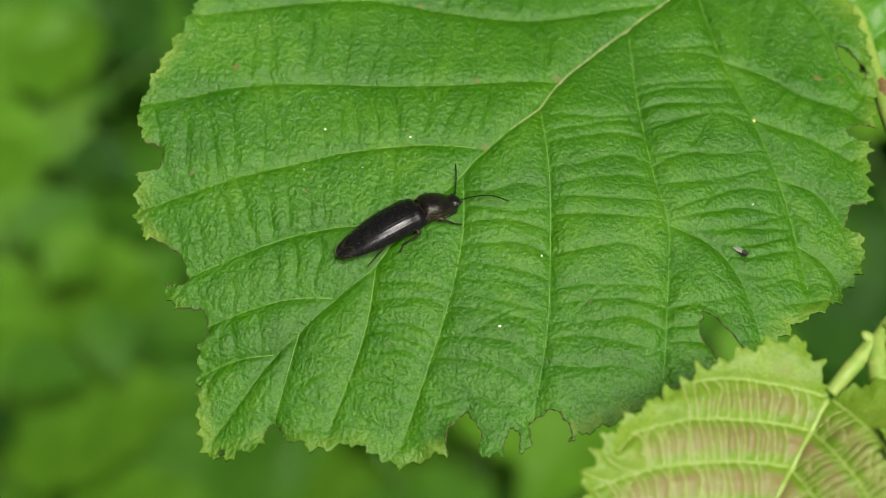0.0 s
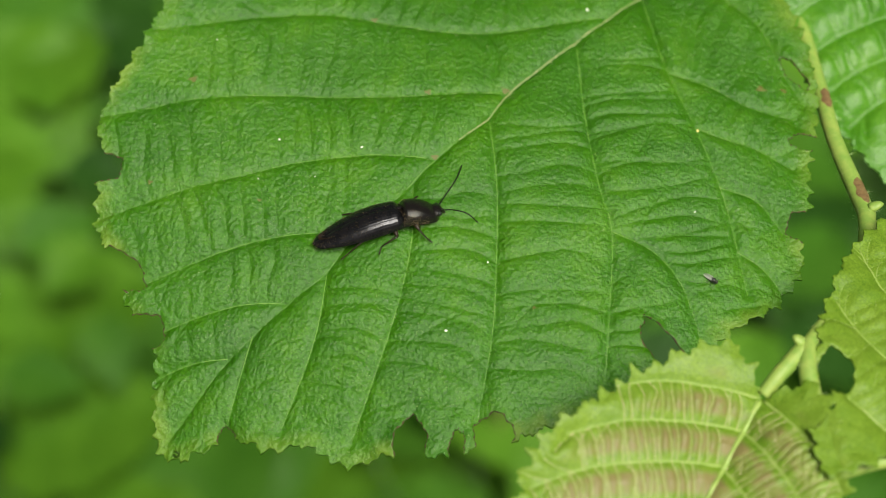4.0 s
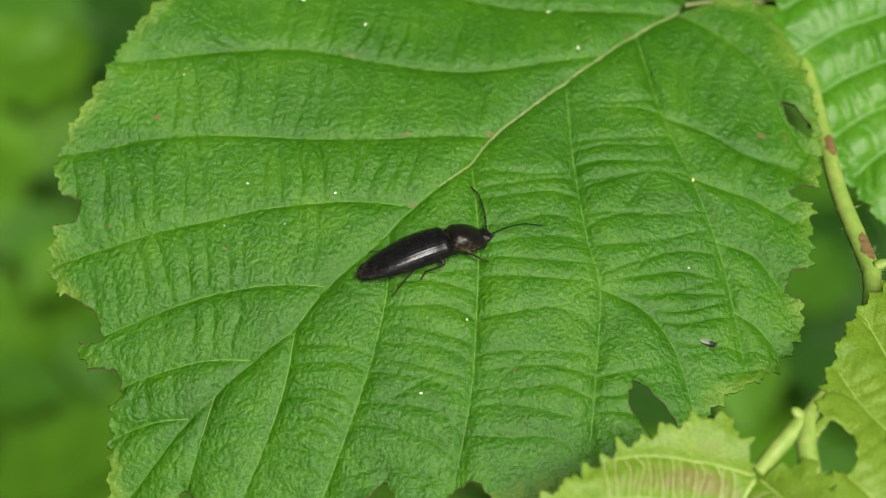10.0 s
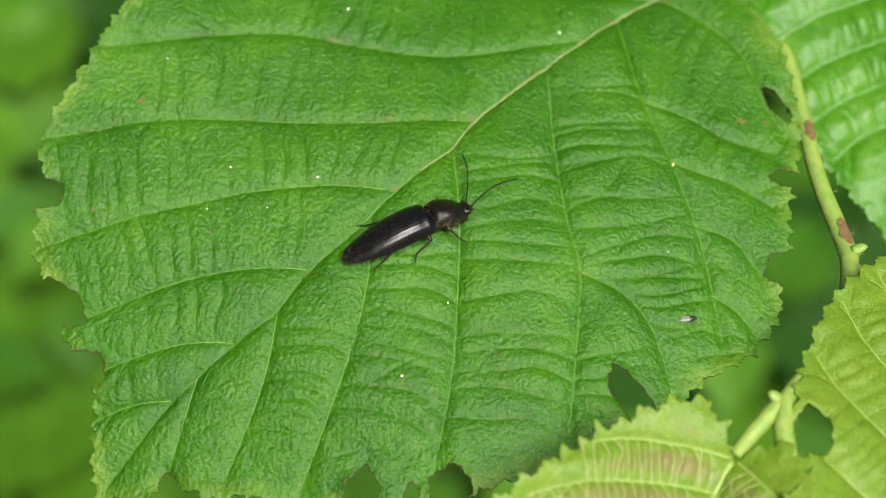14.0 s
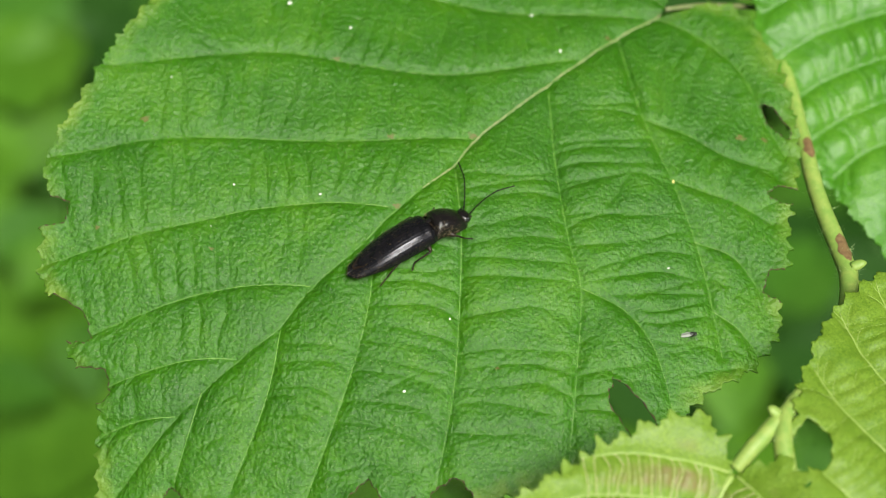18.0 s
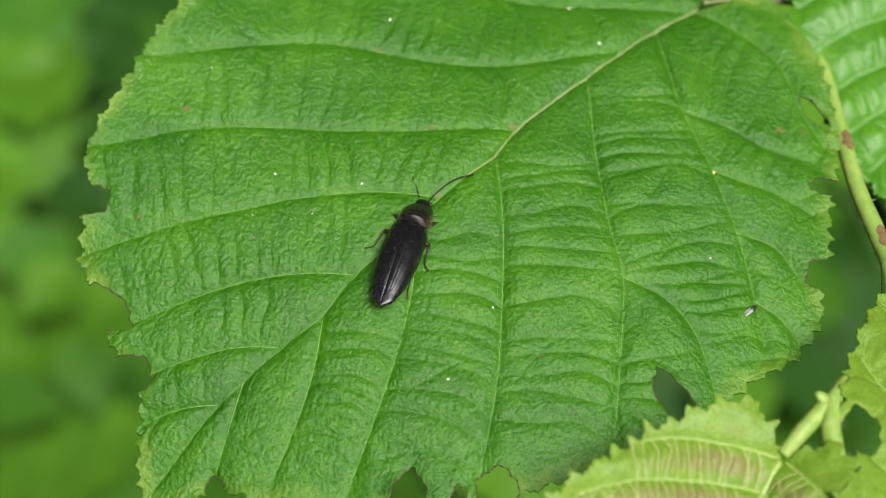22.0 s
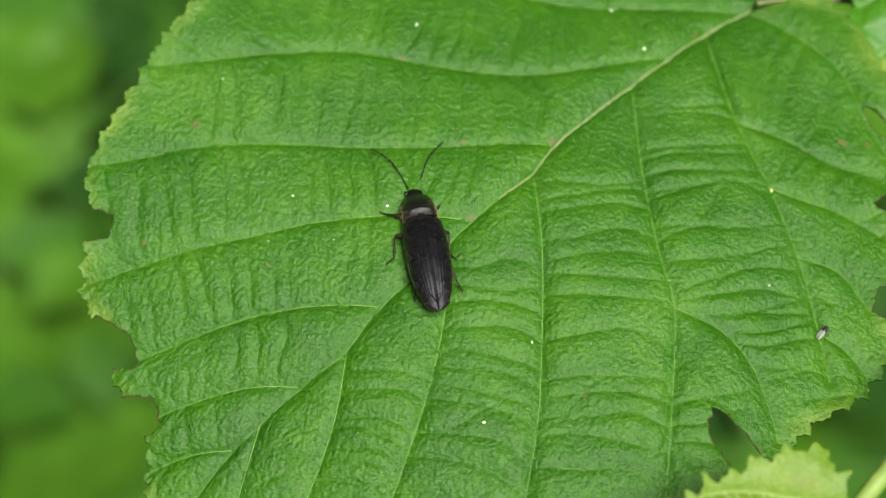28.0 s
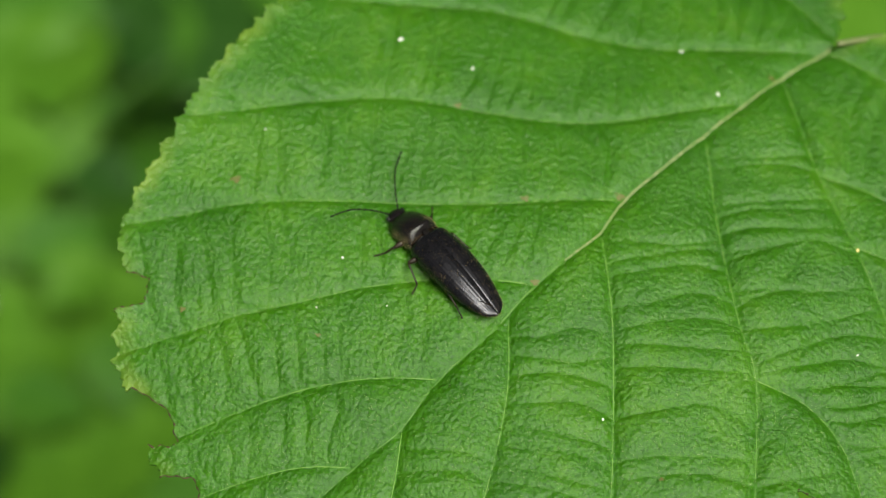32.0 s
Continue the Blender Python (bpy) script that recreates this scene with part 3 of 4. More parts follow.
# ---- ground ----
ground_v, ground_f = [], []
gr = np.r_[-60000, -8000, -2000, np.linspace(-900, 900, 25), 2000, 8000, 60000]
for a in gr:
    for b in gr:
        ground_v.append((a, b, 18 * float(wobble(np.array(a), np.array(b), 160.0, 6)) if max(abs(a), abs(b)) < 1500 else 0))
n = len(gr)
ground_f = [[i * n + j, (i + 1) * n + j, (i + 1) * n + j + 1, i * n + j + 1] for i in range(n - 1) for j in range(n - 1)]
tagged(part("ground", ground_v, ground_f, M_SOIL), "dark shaded soil and leaf litter under shrubs", "ground", kind="structure")

# ---- hazel shrub: twig, leaves ----
rng = np.random.default_rng(5)
LEAF_Z = 600.0
shrub = new("hazel_shrub")
shrub.empty_display_size = 0.05
tagged(shrub, "hazel shrub with hairy green twig and toothed, insect-bitten leaves", "shrub")


def leaf_curve(x, y):
    """Slow sag and lift of the large blade."""
    x, y = x / 35, y / 35
    return 0.225 + 0.447 * x + 2.477 * y - 3.106 * x * x - 3.931 * x * y - 4.095 * y * y - 0.261 * x ** 3 + 4.571 * x * x * y + 0.346 * x * y * y + 0.688 * y ** 3


LEAF_OUTLINE = [
    (27.6, 32.3), (31.3, 32.9), (35.1, 32.0), (37.9, 27.4), (39.4, 22.2), (40.2, 17.0), (40.1, 13.8), (39.4, 10.2), (38.6, 7.2), (38.1, 3.6), (37.8, 0.6), (36.9, -3.6), (36.3, -6.4),
    (34.4, -8.7), (32.0, -11.2), (29.2, -12.6), (26.9, -14.8), (24.0, -17.2), (20.0, -19.9), (14.8, -21.6), (9.6, -23.4), (6.4, -24.6), (-0.2, -25.8), (-5.2, -25.4), (-9.7, -25.8),
    (-13.7, -23.7), (-17.3, -23.8), (-20.5, -22.3), (-23.4, -22.7), (-26.6, -23.4), (-28.7, -21.9), (-29.1, -17.0), (-29.3, -12.4), (-31.4, -9.2), (-32.7, -6.8), (-34.2, -2.2), (-35.5, -0.2),
    (-35.6, 4.2), (-35.1, 7.8), (-35.8, 11.0), (-34.0, 15.6), (-31.9, 19.6), (-29.0, 25.3), (-21.2, 36.0), (-14.1, 44.2), (-4.1, 51.9), (6.3, 55.9), (16.9, 54.1), (24.2, 46.8), (28.5, 38.7)]
LEAF_MIDRIB = [(27.6, 32.3), (22.4, 28.4), (14.7, 21.4), (7.1, 14.5), (5.1, 10.8), (-0.8, 5.7), (-4.8, 1.0), (-8.9, -2.4), (-11.7, -6.7), (-15.3, -9.1), (-21.3, -14.2), (-27.7, -21.4)]
NEAR_LATERALS = [
    (3, [(26.6, 31.6), (31.0, 28.6), (35.0, 24.1), (36.9, 18.3), (38.9, 14.2)]),
    (1, [(22.2, 28.2), (24.2, 18.2), (26.9, 9.9), (29.3, 1.7), (30.9, -8.9)]),
    (3, [(24.5, 17.4), (28.8, 15.9), (32.8, 13.5), (37.5, 12.3)]),
    (3, [(26.7, 10.2), (29.5, 9.2), (33.1, 8.1), (36.9, 5.9)]),
    (3, [(28.8, 3.3), (32.6, 2.0), (35.2, -1.6)]),
    (1, [(14.7, 21.4), (15.2, 11.7), (16.2, 2.9), (17.3, -2.6), (16.6, -12.0), (15.7, -20.5)]),
    (5, [(17.3, -2.6), (21.2, -4.5), (23.7, -7.4), (25.0, -11.0), (25.8, -14.6)]),
    (7, [(30.2, -4.0), (32.6, -5.6), (34.4, -8.0)]),
    (1, [(5.1, 10.8), (5.7, 2.5), (5.4, -7.5), (4.8, -14.5), (3.1, -23.5)]),
    (1, [(-2.9, 2.5), (-3.1, -3.7), (-4.6, -10.9), (-6.8, -17.5), (-9.3, -24.2)]),
    (1, [(-11.7, -6.7), (-12.4, -11.6), (-13.7, -16.0), (-16.2, -22.0)]),
    (1, [(-19.2, -12.3), (-20.2, -16.0), (-21.9, -21.6)])]
FAR_LATERALS = [
    (-1, [(27.6, 33.0), (23.0, 38.5), (13.8, 43.6), (2.3, 46.7), (-6.6, 47.1)]),
    (-1, [(25.7, 31.3), (18.2, 31.2), (10.9, 31.1), (4.7, 32.3), (-5.2, 34.9), (-20.9, 35.1)]),
    (-1, [(17.6, 24.9), (10.0, 23.2), (2.8, 22.4), (-5.0, 23.2), (-13.5, 24.3), (-22.9, 23.1), (-30.7, 21.9)]),
    (-1, [(7.1, 14.5), (-4.9, 13.6), (-16.6, 14.0), (-25.3, 13.8), (-30.5, 12.7), (-35.6, 11.9)]),
    (-1, [(-0.8, 5.9), (-7.7, 6.5), (-14.6, 5.9), (-19.7, 4.8), (-27.8, 3.1), (-35.5, 1.2)]),
    (-1, [(-8.9, -2.3), (-14.9, -2.2), (-20.6, -3.0), (-27.5, -5.1), (-32.6, -6.8)]),
    (-1, [(-15.9, -9.3), (-20.3, -9.2), (-25.0, -10.1), (-29.0, -11.2)]),
    (-1, [(-21.7, -14.4), (-25.4, -14.6), (-29.1, -15.5)])]
LEAF_BETWEEN = [([(17.3, -2.6), (16.6, -12.0), (15.7, -20.6)], [(17.3, -2.6), (21.2, -4.5), (23.7, -7.4), (25.0, -11.0), (25.8, -14.6)]),
                ([(17.3, -2.6), (21.2, -4.5), (23.7, -7.4), (25.0, -11.0), (25.8, -14.6)], [(27.4, 8.0), (29.3, 1.7), (30.9, -8.7), (31.3, -11.0)]),
                ([(28.8, 3.2), (32.6, 2.0), (35.2, -1.5)], [(30.2, -4.0), (32.6, -5.6), (34.4, -8.0)])]
LEAF_LATERALS = NEAR_LATERALS + FAR_LATERALS
LEAF_BITES = [
    (22.1, -15.8, 4.0, 1.55, -57), (38.2, 18.0, 2.4, 0.75, -57), (38.7, 9.1, 2.1, 0.95, 0), (37.5, -1.0, 2.0, 1.8, 0),
    (-35.6, 6.2, 2.5, 1.7, 0), (-32.9, -4.4, 3.2, 1.5, -43), (-30.5, -11.1, 2.3, 2.0, 0), (-3.4, -24.8, 1.65, 2.9, -8),
    (1.2, -25.3, 0.8, 1.8, -8), (4.8, -24.2, 2.0, 2.2, 6), (-21.7, -22.3, 0.9, 1.5, 10)]
leaf, leaf_field = build_blade(
    "leaf", LEAF_OUTLINE, LEAF_MIDRIB, LEAF_LATERALS, shrub, (M_LEAF, M_VEIN, M_VEINLET), rng, step=0.16, teeth=(1.9, 0.8), bites=LEAF_BITES,
    curve=leaf_curve, rim_mat=M_EDGE, laterals_mat=M_LATERAL, margin=True, areole=0.85, grain=0.016, rib=(0.15, 0.052, 0.018), between=LEAF_BETWEEN, label="broad green toothed leaf with sunken veins and bitten margins")
leaf.location = (0, 0, LEAF_Z * MM)


def on_leaf(x, y, up=0.0):
    return Vector((x, y, LEAF_Z + float(leaf_field.at(leaf_field.z, x, y)) + up)) * MM


cam.data.dof.use_dof = True
cam.data.dof.aperture_fstop = 21.0


def place(ob, x, y, z, yaw, pitch=0.0, roll=0.0):
    ob.matrix_basis = Matrix.Translation(Vector((x, y, z)) * MM) @ (Matrix.Rotation(radians(yaw), 4, "Z") @ Matrix.Rotation(radians(-pitch), 4, "Y") @ Matrix.Rotation(radians(roll), 4, "X"))


# the young, reddish leaf that overlaps the large one
o, m_, l_ = leaf_plan(38, 29, 7, crowd=1.1, spread=40, lobe=[(0.2, 0.6), (-1.1, 2.2), (-1.7, 4.4), (-0.2, 6.4), (2.9, 8.7), (5.5, 10.4), (9.5, 12.2), (14.0, 13.9)])
young, young_field = build_blade("young_leaf", o, m_, l_, shrub, (M_YOUNG, M_YVEIN, M_CREAM), rng, step=0.16, teeth=(2.3, 1.25), curve=lambda x, y: 0.34 * np.abs(y) - 0.006 * y * y - 0.1 * x,
                                 quilt=0.45, fold=0.6, cross=0.6, rib=(0.30, 0.14, 0.042), label="young yellow-green leaf flushed bronze between its veins", flush=True, samples=1100)
place(young, 29.7, -24.9, 607.0, -122)
# side leaf beside the shoot, with a hole
o, m_, l_ = leaf_plan(40, 27, 6, base=0.3)
side, side_field = build_blade("side_leaf", o, m_, l_, shrub, (M_YOUNG, M_YVEIN, M_YVEIN), rng, step=0.3, teeth=(2.2, 0.9), bites=[(4.2, 9.3, 2.5, 1.7, 30), (-0.2, 10.4, 3.0, 2.4, 20)],
                               curve=lambda x, y: 0.05 * np.abs(y) - 0.003 * x * x, quilt=0.35, fold=0.7, cross=1.2, rib=(0.32, 0.13, 0.03), label="small yellow-green leaf with a hole", samples=800)
place(side, 42.2, -32.0, 608.2, 60, -8)
# large leaf behind the twig
o, m_, l_ = leaf_plan(46, 36, 7)
rear, rear_field = build_blade("rear_leaf", o, m_, l_, shrub, (M_SIDE, M_VEINLET, M_VEINLET), rng, step=0.25, teeth=(2.4, 0.9), curve=lambda x, y: 0.04 * np.abs(y) - 0.002 * x * x,
                               quilt=0.5, fold=0.9, cross=1.5, rib=(0.3, 0.1, 0.03), label="green pleated leaf with yellowish toothed edge", samples=900)
place(rear, 59.5, 52, 599, -101, -10)

TWIG = [(10, 175, 0), (18, 150, 300), (30, 105, 520), (36.5, 66, 580), (38.6, 46.4, 590), (39.4, 38.1, 592), (40.4, 30.2, 593.5), (41.4, 18.1, 595.5), (41.9, 10.3, 597), (43.2, 3.4, 598),
        (43.7, -0.6, 599), (41.8, -8.1, 602), (37.9, -15.3, 606), (34.2, -20.4, 608.6), (33.9, -24.4, 608.6), (34.4, -30.6, 607.5), (34.9, -36, 605)]
tw = spline(TWIG, 260)
rad = np.interp(tw[:, 1], [-36, -24, -21, -8, 0, 20, 46, 105, 175], [1.3, 1.25, 1.0, 1.1, 1.25, 1.05, 1.1, 2.5, 5.0]) * 0.78 * (1 + 0.05 * wobble(tw[:, 1], tw[:, 0], 3.0, 7))
part("twig", *tube(tw, rad, 14), M_TWIG, shrub, "yellow-green hairy twig with brown scars")
for p, q, r in (((27.4, 31.3, 600.0), (39.4, 37.5, 592.2), 0.26), ((29.7, -24.9, 607.3), (34.0, -20.4, 608.4), 0.72), ((42.2, -32.0, 608.2), (34.7, -33.0, 606.6), 0.6), ((59.5, 52, 599), (38.6, 47, 590.2), 0.7)):
    p, q = np.array(p, float), np.array(q, float)
    part("petiole", *tube(spline([p, (p * 2 + q) / 3 + [0, 0, 0.6], (p + 2 * q) / 3 + [0, 0, 0.4], q], 24), np.linspace(r, r * 1.25, 24), 10), M_PETIOLE if r < 0.5 else M_TWIG, shrub)

# brown scars, bud scales and hairs of the twig
for sy, half in ((16.0, 1.5), (3.2, 1.9)):
    m_i = near(tw[:, 1:2], np.array([sy]))
    c0, r0 = tw[m_i], rad[m_i]
    d0 = (tw[m_i + 1] - tw[m_i - 1]) / np.linalg.norm(tw[m_i + 1] - tw[m_i - 1])
    s0 = np.cross(d0, [0, 0, 1.0])
    s0 /= np.linalg.norm(s0)
    t0 = np.cross(s0, d0)
    uu, ww = np.meshgrid(np.linspace(-1, 1, 13), np.linspace(-1, 1, 9), indexing="ij")
    w_ = np.sqrt(np.clip(1 - uu ** 2, 0, 1)) * ww * (0.75 + 0.15 * np.sin(uu * 7))
    aa = w_ * 0.9 + 0.25
    rr_ = r0 * 1.06 + 0.06 * (1 - np.abs(ww))
    pv = c0 + uu[..., None] * half * d0 + (np.sin(aa) * rr_)[..., None] * -s0 + (np.cos(aa) * rr_)[..., None] * t0
    ii, jj = np.meshgrid(np.arange(12), np.arange(8), indexing="ij")
    part("bark_scar", pv.reshape(-1, 3), np.stack([ii * 9 + jj, ii * 9 + jj + 1, (ii + 1) * 9 + jj + 1, (ii + 1) * 9 + jj], -1).reshape(-1, 4), M_SCAR, shrub, "brown corky scar on the twig")
for bx, by, bz, dx, dy, L in ((33.7, -20.4, 609.0, -1.3, 0.7, 1.2), (43.9, 0.2, 599.6, 1.5, 0.3, 1.5), (44.0, -1.6, 599.4, 1.3, -0.8, 1.3), (38.9, 38.4, 593.6, -0.9, -0.5, 3.0), (38.7, 39.4, 593.2, -0.6, 0.6, 2.4)):
    q_ = np.array([bx, by, bz])
    w_ = np.array([dx, dy, 0.35]) / np.hypot(dx, dy) * L
    part("bud_scale", *tube(spline([q_, q_ + w_ * 0.35, q_ + w_ * 0.75 + [0, 0, 0.1], q_ + w_], 9), [0.45, 0.52, 0.55, 0.55, 0.52, 0.48, 0.4, 0.28, 0.08], 9, 0.7), M_TWIG, shrub, "small pale green bud scale")
pick = np.nonzero(tw[:, 2] > 585)[0]
idx_ = rng.choice(pick[1:-1], 900)
ang = rng.uniform(0, 2 * np.pi, 900)
ways_ = np.stack([np.cos(ang), 0.15 * np.sin(ang * 3), np.sin(ang)], 1)
hairs("twig_hair", tw[idx_] + ways_ * rad[idx_][:, None] * 0.95 + rng.normal(0, 0.15, (900, 3)) * [0.1, 1, 0.1], ways_, 0.75, 0.012, M_FUZZ, shrub, rng)
# short hairs and blemishes of the large blade
xy = rng.uniform([-37, -27], [41, 56], (30000, 2))
xy = xy[leaf_field.at(leaf_field.sd, xy[:, 0], xy[:, 1]) < -0.1]
root = np.c_[xy, leaf_field.at(leaf_field.z, xy[:, 0], xy[:, 1]) - 0.01]
wy = np.c_[rng.normal(0, 1, (len(xy), 2)) + [-0.25, -0.6], rng.uniform(0.15, 0.8, len(xy))]
hairs("leaf_hair", root, wy, 0.32, 0.010, M_FUZZ, leaf, rng)
for x, y, r in ((-26.1, 15.8, 0.45), (-7.0, 23.7, 0.3), (-1.3, 14.1, 0.35), (6.9, 14.8, 0.4), (-0.6, 6.1, 0.35), (21.2, 27.9, 0.3), (34.3, 15.7, 0.5), (36.8, 15.7, 0.35), (-18.7, 1.5, 0.22), (-30.2, 4.3, 0.25), (9.1, -11.3, 0.2)):
    th = np.linspace(0, 2 * np.pi, 18, endpoint=False)
    q_ = r * (1 + 0.3 * np.sin(3 * th + x) + 0.15 * np.sin(5 * th + y))
    px_, py_ = x + q_ * np.cos(th), y + q_ * 0.7 * np.sin(th)
    pv = np.vstack([np.c_[px_, py_, leaf_field.at(leaf_field.z, px_, py_) + 0.012], [[x, y, float(leaf_field.at(leaf_field.z, x, y)) + 0.03]]])
    part("blemish", pv, [[i, (i + 1) % 18, 18] for i in range(18)], M_SPOT, leaf, "small rusty spot on the leaf")

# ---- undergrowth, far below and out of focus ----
# third tone: shade of the gaps between plants, put into the leaf colour
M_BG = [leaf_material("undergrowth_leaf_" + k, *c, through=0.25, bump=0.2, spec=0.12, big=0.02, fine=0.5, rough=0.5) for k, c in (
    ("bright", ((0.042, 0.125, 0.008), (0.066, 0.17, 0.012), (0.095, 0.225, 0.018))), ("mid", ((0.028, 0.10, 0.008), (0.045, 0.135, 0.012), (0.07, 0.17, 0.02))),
    ("shade_tone", ((0.012, 0.042, 0.006), (0.018, 0.06, 0.008), (0.028, 0.08, 0.012))), ("pale", ((0.25, 0.27, 0.18), (0.32, 0.34, 0.24), (0.38, 0.40, 0.30))))]


def plain_leaf(parent, at, length, width, yaw, pitch, roll, mat):
    u = np.linspace(0, 1, 15)
    w = np.linspace(-1, 1, 9)
    half = width / 2 * np.sin(np.pi * u ** 0.75) ** 0.8
    half[0] = half[-1] = width * 0.01
    uu, ww = np.meshgrid(u, w, indexing="ij")
    x = uu * length
    y = ww * half[:, None] * (1 + 0.05 * np.sin(uu * 60 + ww))
    z = np.abs(ww) * half[:, None] * 0.18 - 0.25 * length * uu ** 2 + 0.03 * length * np.sin(uu * 25) * np.abs(ww)
    v = np.stack([x, y, z], -1).reshape(-1, 3)
    i, j = np.meshgrid(np.arange(14), np.arange(8), indexing="ij")
    f = np.stack([i * 9 + j, (i + 1) * 9 + j, (i + 1) * 9 + j + 1, i * 9 + j + 1], -1).reshape(-1, 4)
    ob = part("leaf", v, f, mat, parent)
    place(ob, *at, yaw, pitch, roll)
    return ob


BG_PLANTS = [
    # foot x, y; then leaves x, y, z, length, tone (2: dark leaf for a shaded gap)
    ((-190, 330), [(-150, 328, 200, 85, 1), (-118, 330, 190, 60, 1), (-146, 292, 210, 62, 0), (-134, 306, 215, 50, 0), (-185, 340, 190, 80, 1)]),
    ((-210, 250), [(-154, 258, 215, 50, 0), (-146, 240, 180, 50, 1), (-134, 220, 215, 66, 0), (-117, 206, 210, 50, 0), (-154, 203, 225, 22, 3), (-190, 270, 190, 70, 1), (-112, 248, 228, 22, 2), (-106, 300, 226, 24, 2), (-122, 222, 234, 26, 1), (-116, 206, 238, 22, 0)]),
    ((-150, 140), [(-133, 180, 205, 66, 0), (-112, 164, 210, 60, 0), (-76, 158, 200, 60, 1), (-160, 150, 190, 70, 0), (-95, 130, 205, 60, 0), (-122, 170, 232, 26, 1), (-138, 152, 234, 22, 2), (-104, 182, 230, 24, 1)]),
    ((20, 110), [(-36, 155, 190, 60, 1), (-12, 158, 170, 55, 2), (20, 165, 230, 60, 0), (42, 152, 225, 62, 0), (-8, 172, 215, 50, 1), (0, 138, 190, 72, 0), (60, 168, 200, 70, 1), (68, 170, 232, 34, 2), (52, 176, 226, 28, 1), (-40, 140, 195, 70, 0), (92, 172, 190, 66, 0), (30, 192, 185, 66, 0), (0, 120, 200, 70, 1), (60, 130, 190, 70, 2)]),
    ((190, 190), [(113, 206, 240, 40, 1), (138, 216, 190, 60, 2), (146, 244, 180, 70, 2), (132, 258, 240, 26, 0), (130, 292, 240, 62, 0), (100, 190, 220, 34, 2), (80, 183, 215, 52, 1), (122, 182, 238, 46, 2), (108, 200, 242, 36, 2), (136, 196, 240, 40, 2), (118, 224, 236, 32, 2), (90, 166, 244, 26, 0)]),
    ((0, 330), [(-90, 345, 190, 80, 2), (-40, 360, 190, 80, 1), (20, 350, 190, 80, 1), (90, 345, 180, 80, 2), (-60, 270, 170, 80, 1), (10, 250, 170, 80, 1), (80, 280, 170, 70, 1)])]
for (fx, fy), leaves in BG_PLANTS:
    plant = new("undergrowth_plant")
    tagged(plant, "soft green leafy plant growing below the hazel", "plant", "undergrowth plants")
    plant.location = Vector((fx, fy, 0)) * MM
    part("stem", *tube(spline([(0, 0, -15), (4, -6, 60), (-3, -14, 190)], 20), np.linspace(3, 1.6, 20), 8), M_STALK, plant)
    for x, y, z, size, tone in leaves:
        yaw = rng.uniform(0, 360)
        lx, ly = x - fx - np.cos(radians(yaw)) * size / 2, y - fy - np.sin(radians(yaw)) * size / 2
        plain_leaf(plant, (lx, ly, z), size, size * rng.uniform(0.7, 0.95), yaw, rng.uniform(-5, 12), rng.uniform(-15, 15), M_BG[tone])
        part("leaf_stalk", *tube(spline([(lx, ly, z), ((lx - 2) / 2, (ly - 8) / 2, z - 35), (-1, -8, min(z - 30, 180))], 14), 0.9, 6), M_STALK, plant)

# a carpet of more leaves close to the ground
vs, fs, k = [], [], 0
u = np.linspace(0, 1, 7)
wide = np.random.default_rng(8)
for count in range(6400):
    x, y, z = rng.uniform(-420, 420), rng.uniform(-350, 650), rng.uniform(10, 130)
    if count >= 2200:
        # the same plants further out, thinning with distance
        q, w = 380 + 1500 * wide.random() ** 1.3, wide.uniform(0, 2 * np.pi)
        x, y, z = q * np.cos(w), 150 + q * np.sin(w), wide.uniform(5, 110)
    L, yaw, tilt = rng.uniform(35, 80), rng.uniform(0, 2 * np.pi), rng.uniform(-0.5, 0.5)
    half = L * 0.38 * np.sin(np.pi * u ** 0.8)
    for q, h in zip(u, half):
        for w in (-1, 0, 1):
            a, b, c = q * L, w * h, 0.15 * abs(w) * h - 0.2 * L * q * q + tilt * w * h
            vs.append((x + a * np.cos(yaw) - b * np.sin(yaw), y + a * np.sin(yaw) + b * np.cos(yaw), z + c))
    fs += [[k + i * 3 + j, k + i * 3 + 3 + j, k + i * 3 + 4 + j, k + i * 3 + 1 + j] for i in range(6) for j in range(2)]
    k += 21
tagged(part("ground_cover", vs, fs, M_BG[1]), "dense low green ground cover of small leaves", "ground cover", kind="stuff")

# unseen bank of dark leaves, added behind and over the leaf to block the sky
vs, fs, k = [], [], 0
while k < 2500 * 15:
    az, el = rng.uniform(-0.15, np.pi + 0.15), np.arcsin(rng.uniform(0.02, 0.90))
    if np.sin(az) * np.cos(el) < -0.05 * rng.random():
        continue
    r = rng.uniform(900, 1600)
    c = np.array([np.cos(az) * np.cos(el) * r, 250 + np.sin(az) * np.cos(el) * r, 500 + np.sin(el) * r])
    L, yaw, tilt, dip = rng.uniform(55, 95), rng.uniform(0, 2 * np.pi), rng.uniform(-0.6, 0.6), rng.uniform(-0.6, 0.3)
    for q in np.linspace(0, 1, 5):
        for w in (-1, 0, 1):
            a, b = q * L, w * L * 0.4 * np.sin(np.pi * (0.05 + 0.95 * q) ** 0.75)
            vs.append(c + [a * np.cos(yaw) - b * np.sin(yaw), a * np.sin(yaw) + b * np.cos(yaw), dip * a + tilt * b - 0.15 * L * q * q + 0.12 * abs(b)])
    fs += [[k + i * 3 + j, k + i * 3 + 3 + j, k + i * 3 + 4 + j, k + i * 3 + 1 + j] for i in range(4) for j in range(2)]
    k += 15
thicket = tagged(part("thicket", vs, fs, M_BG[2]), "unseen dark leaf bank added to block sky light behind and over the leaf", "thicket", kind="stuff")
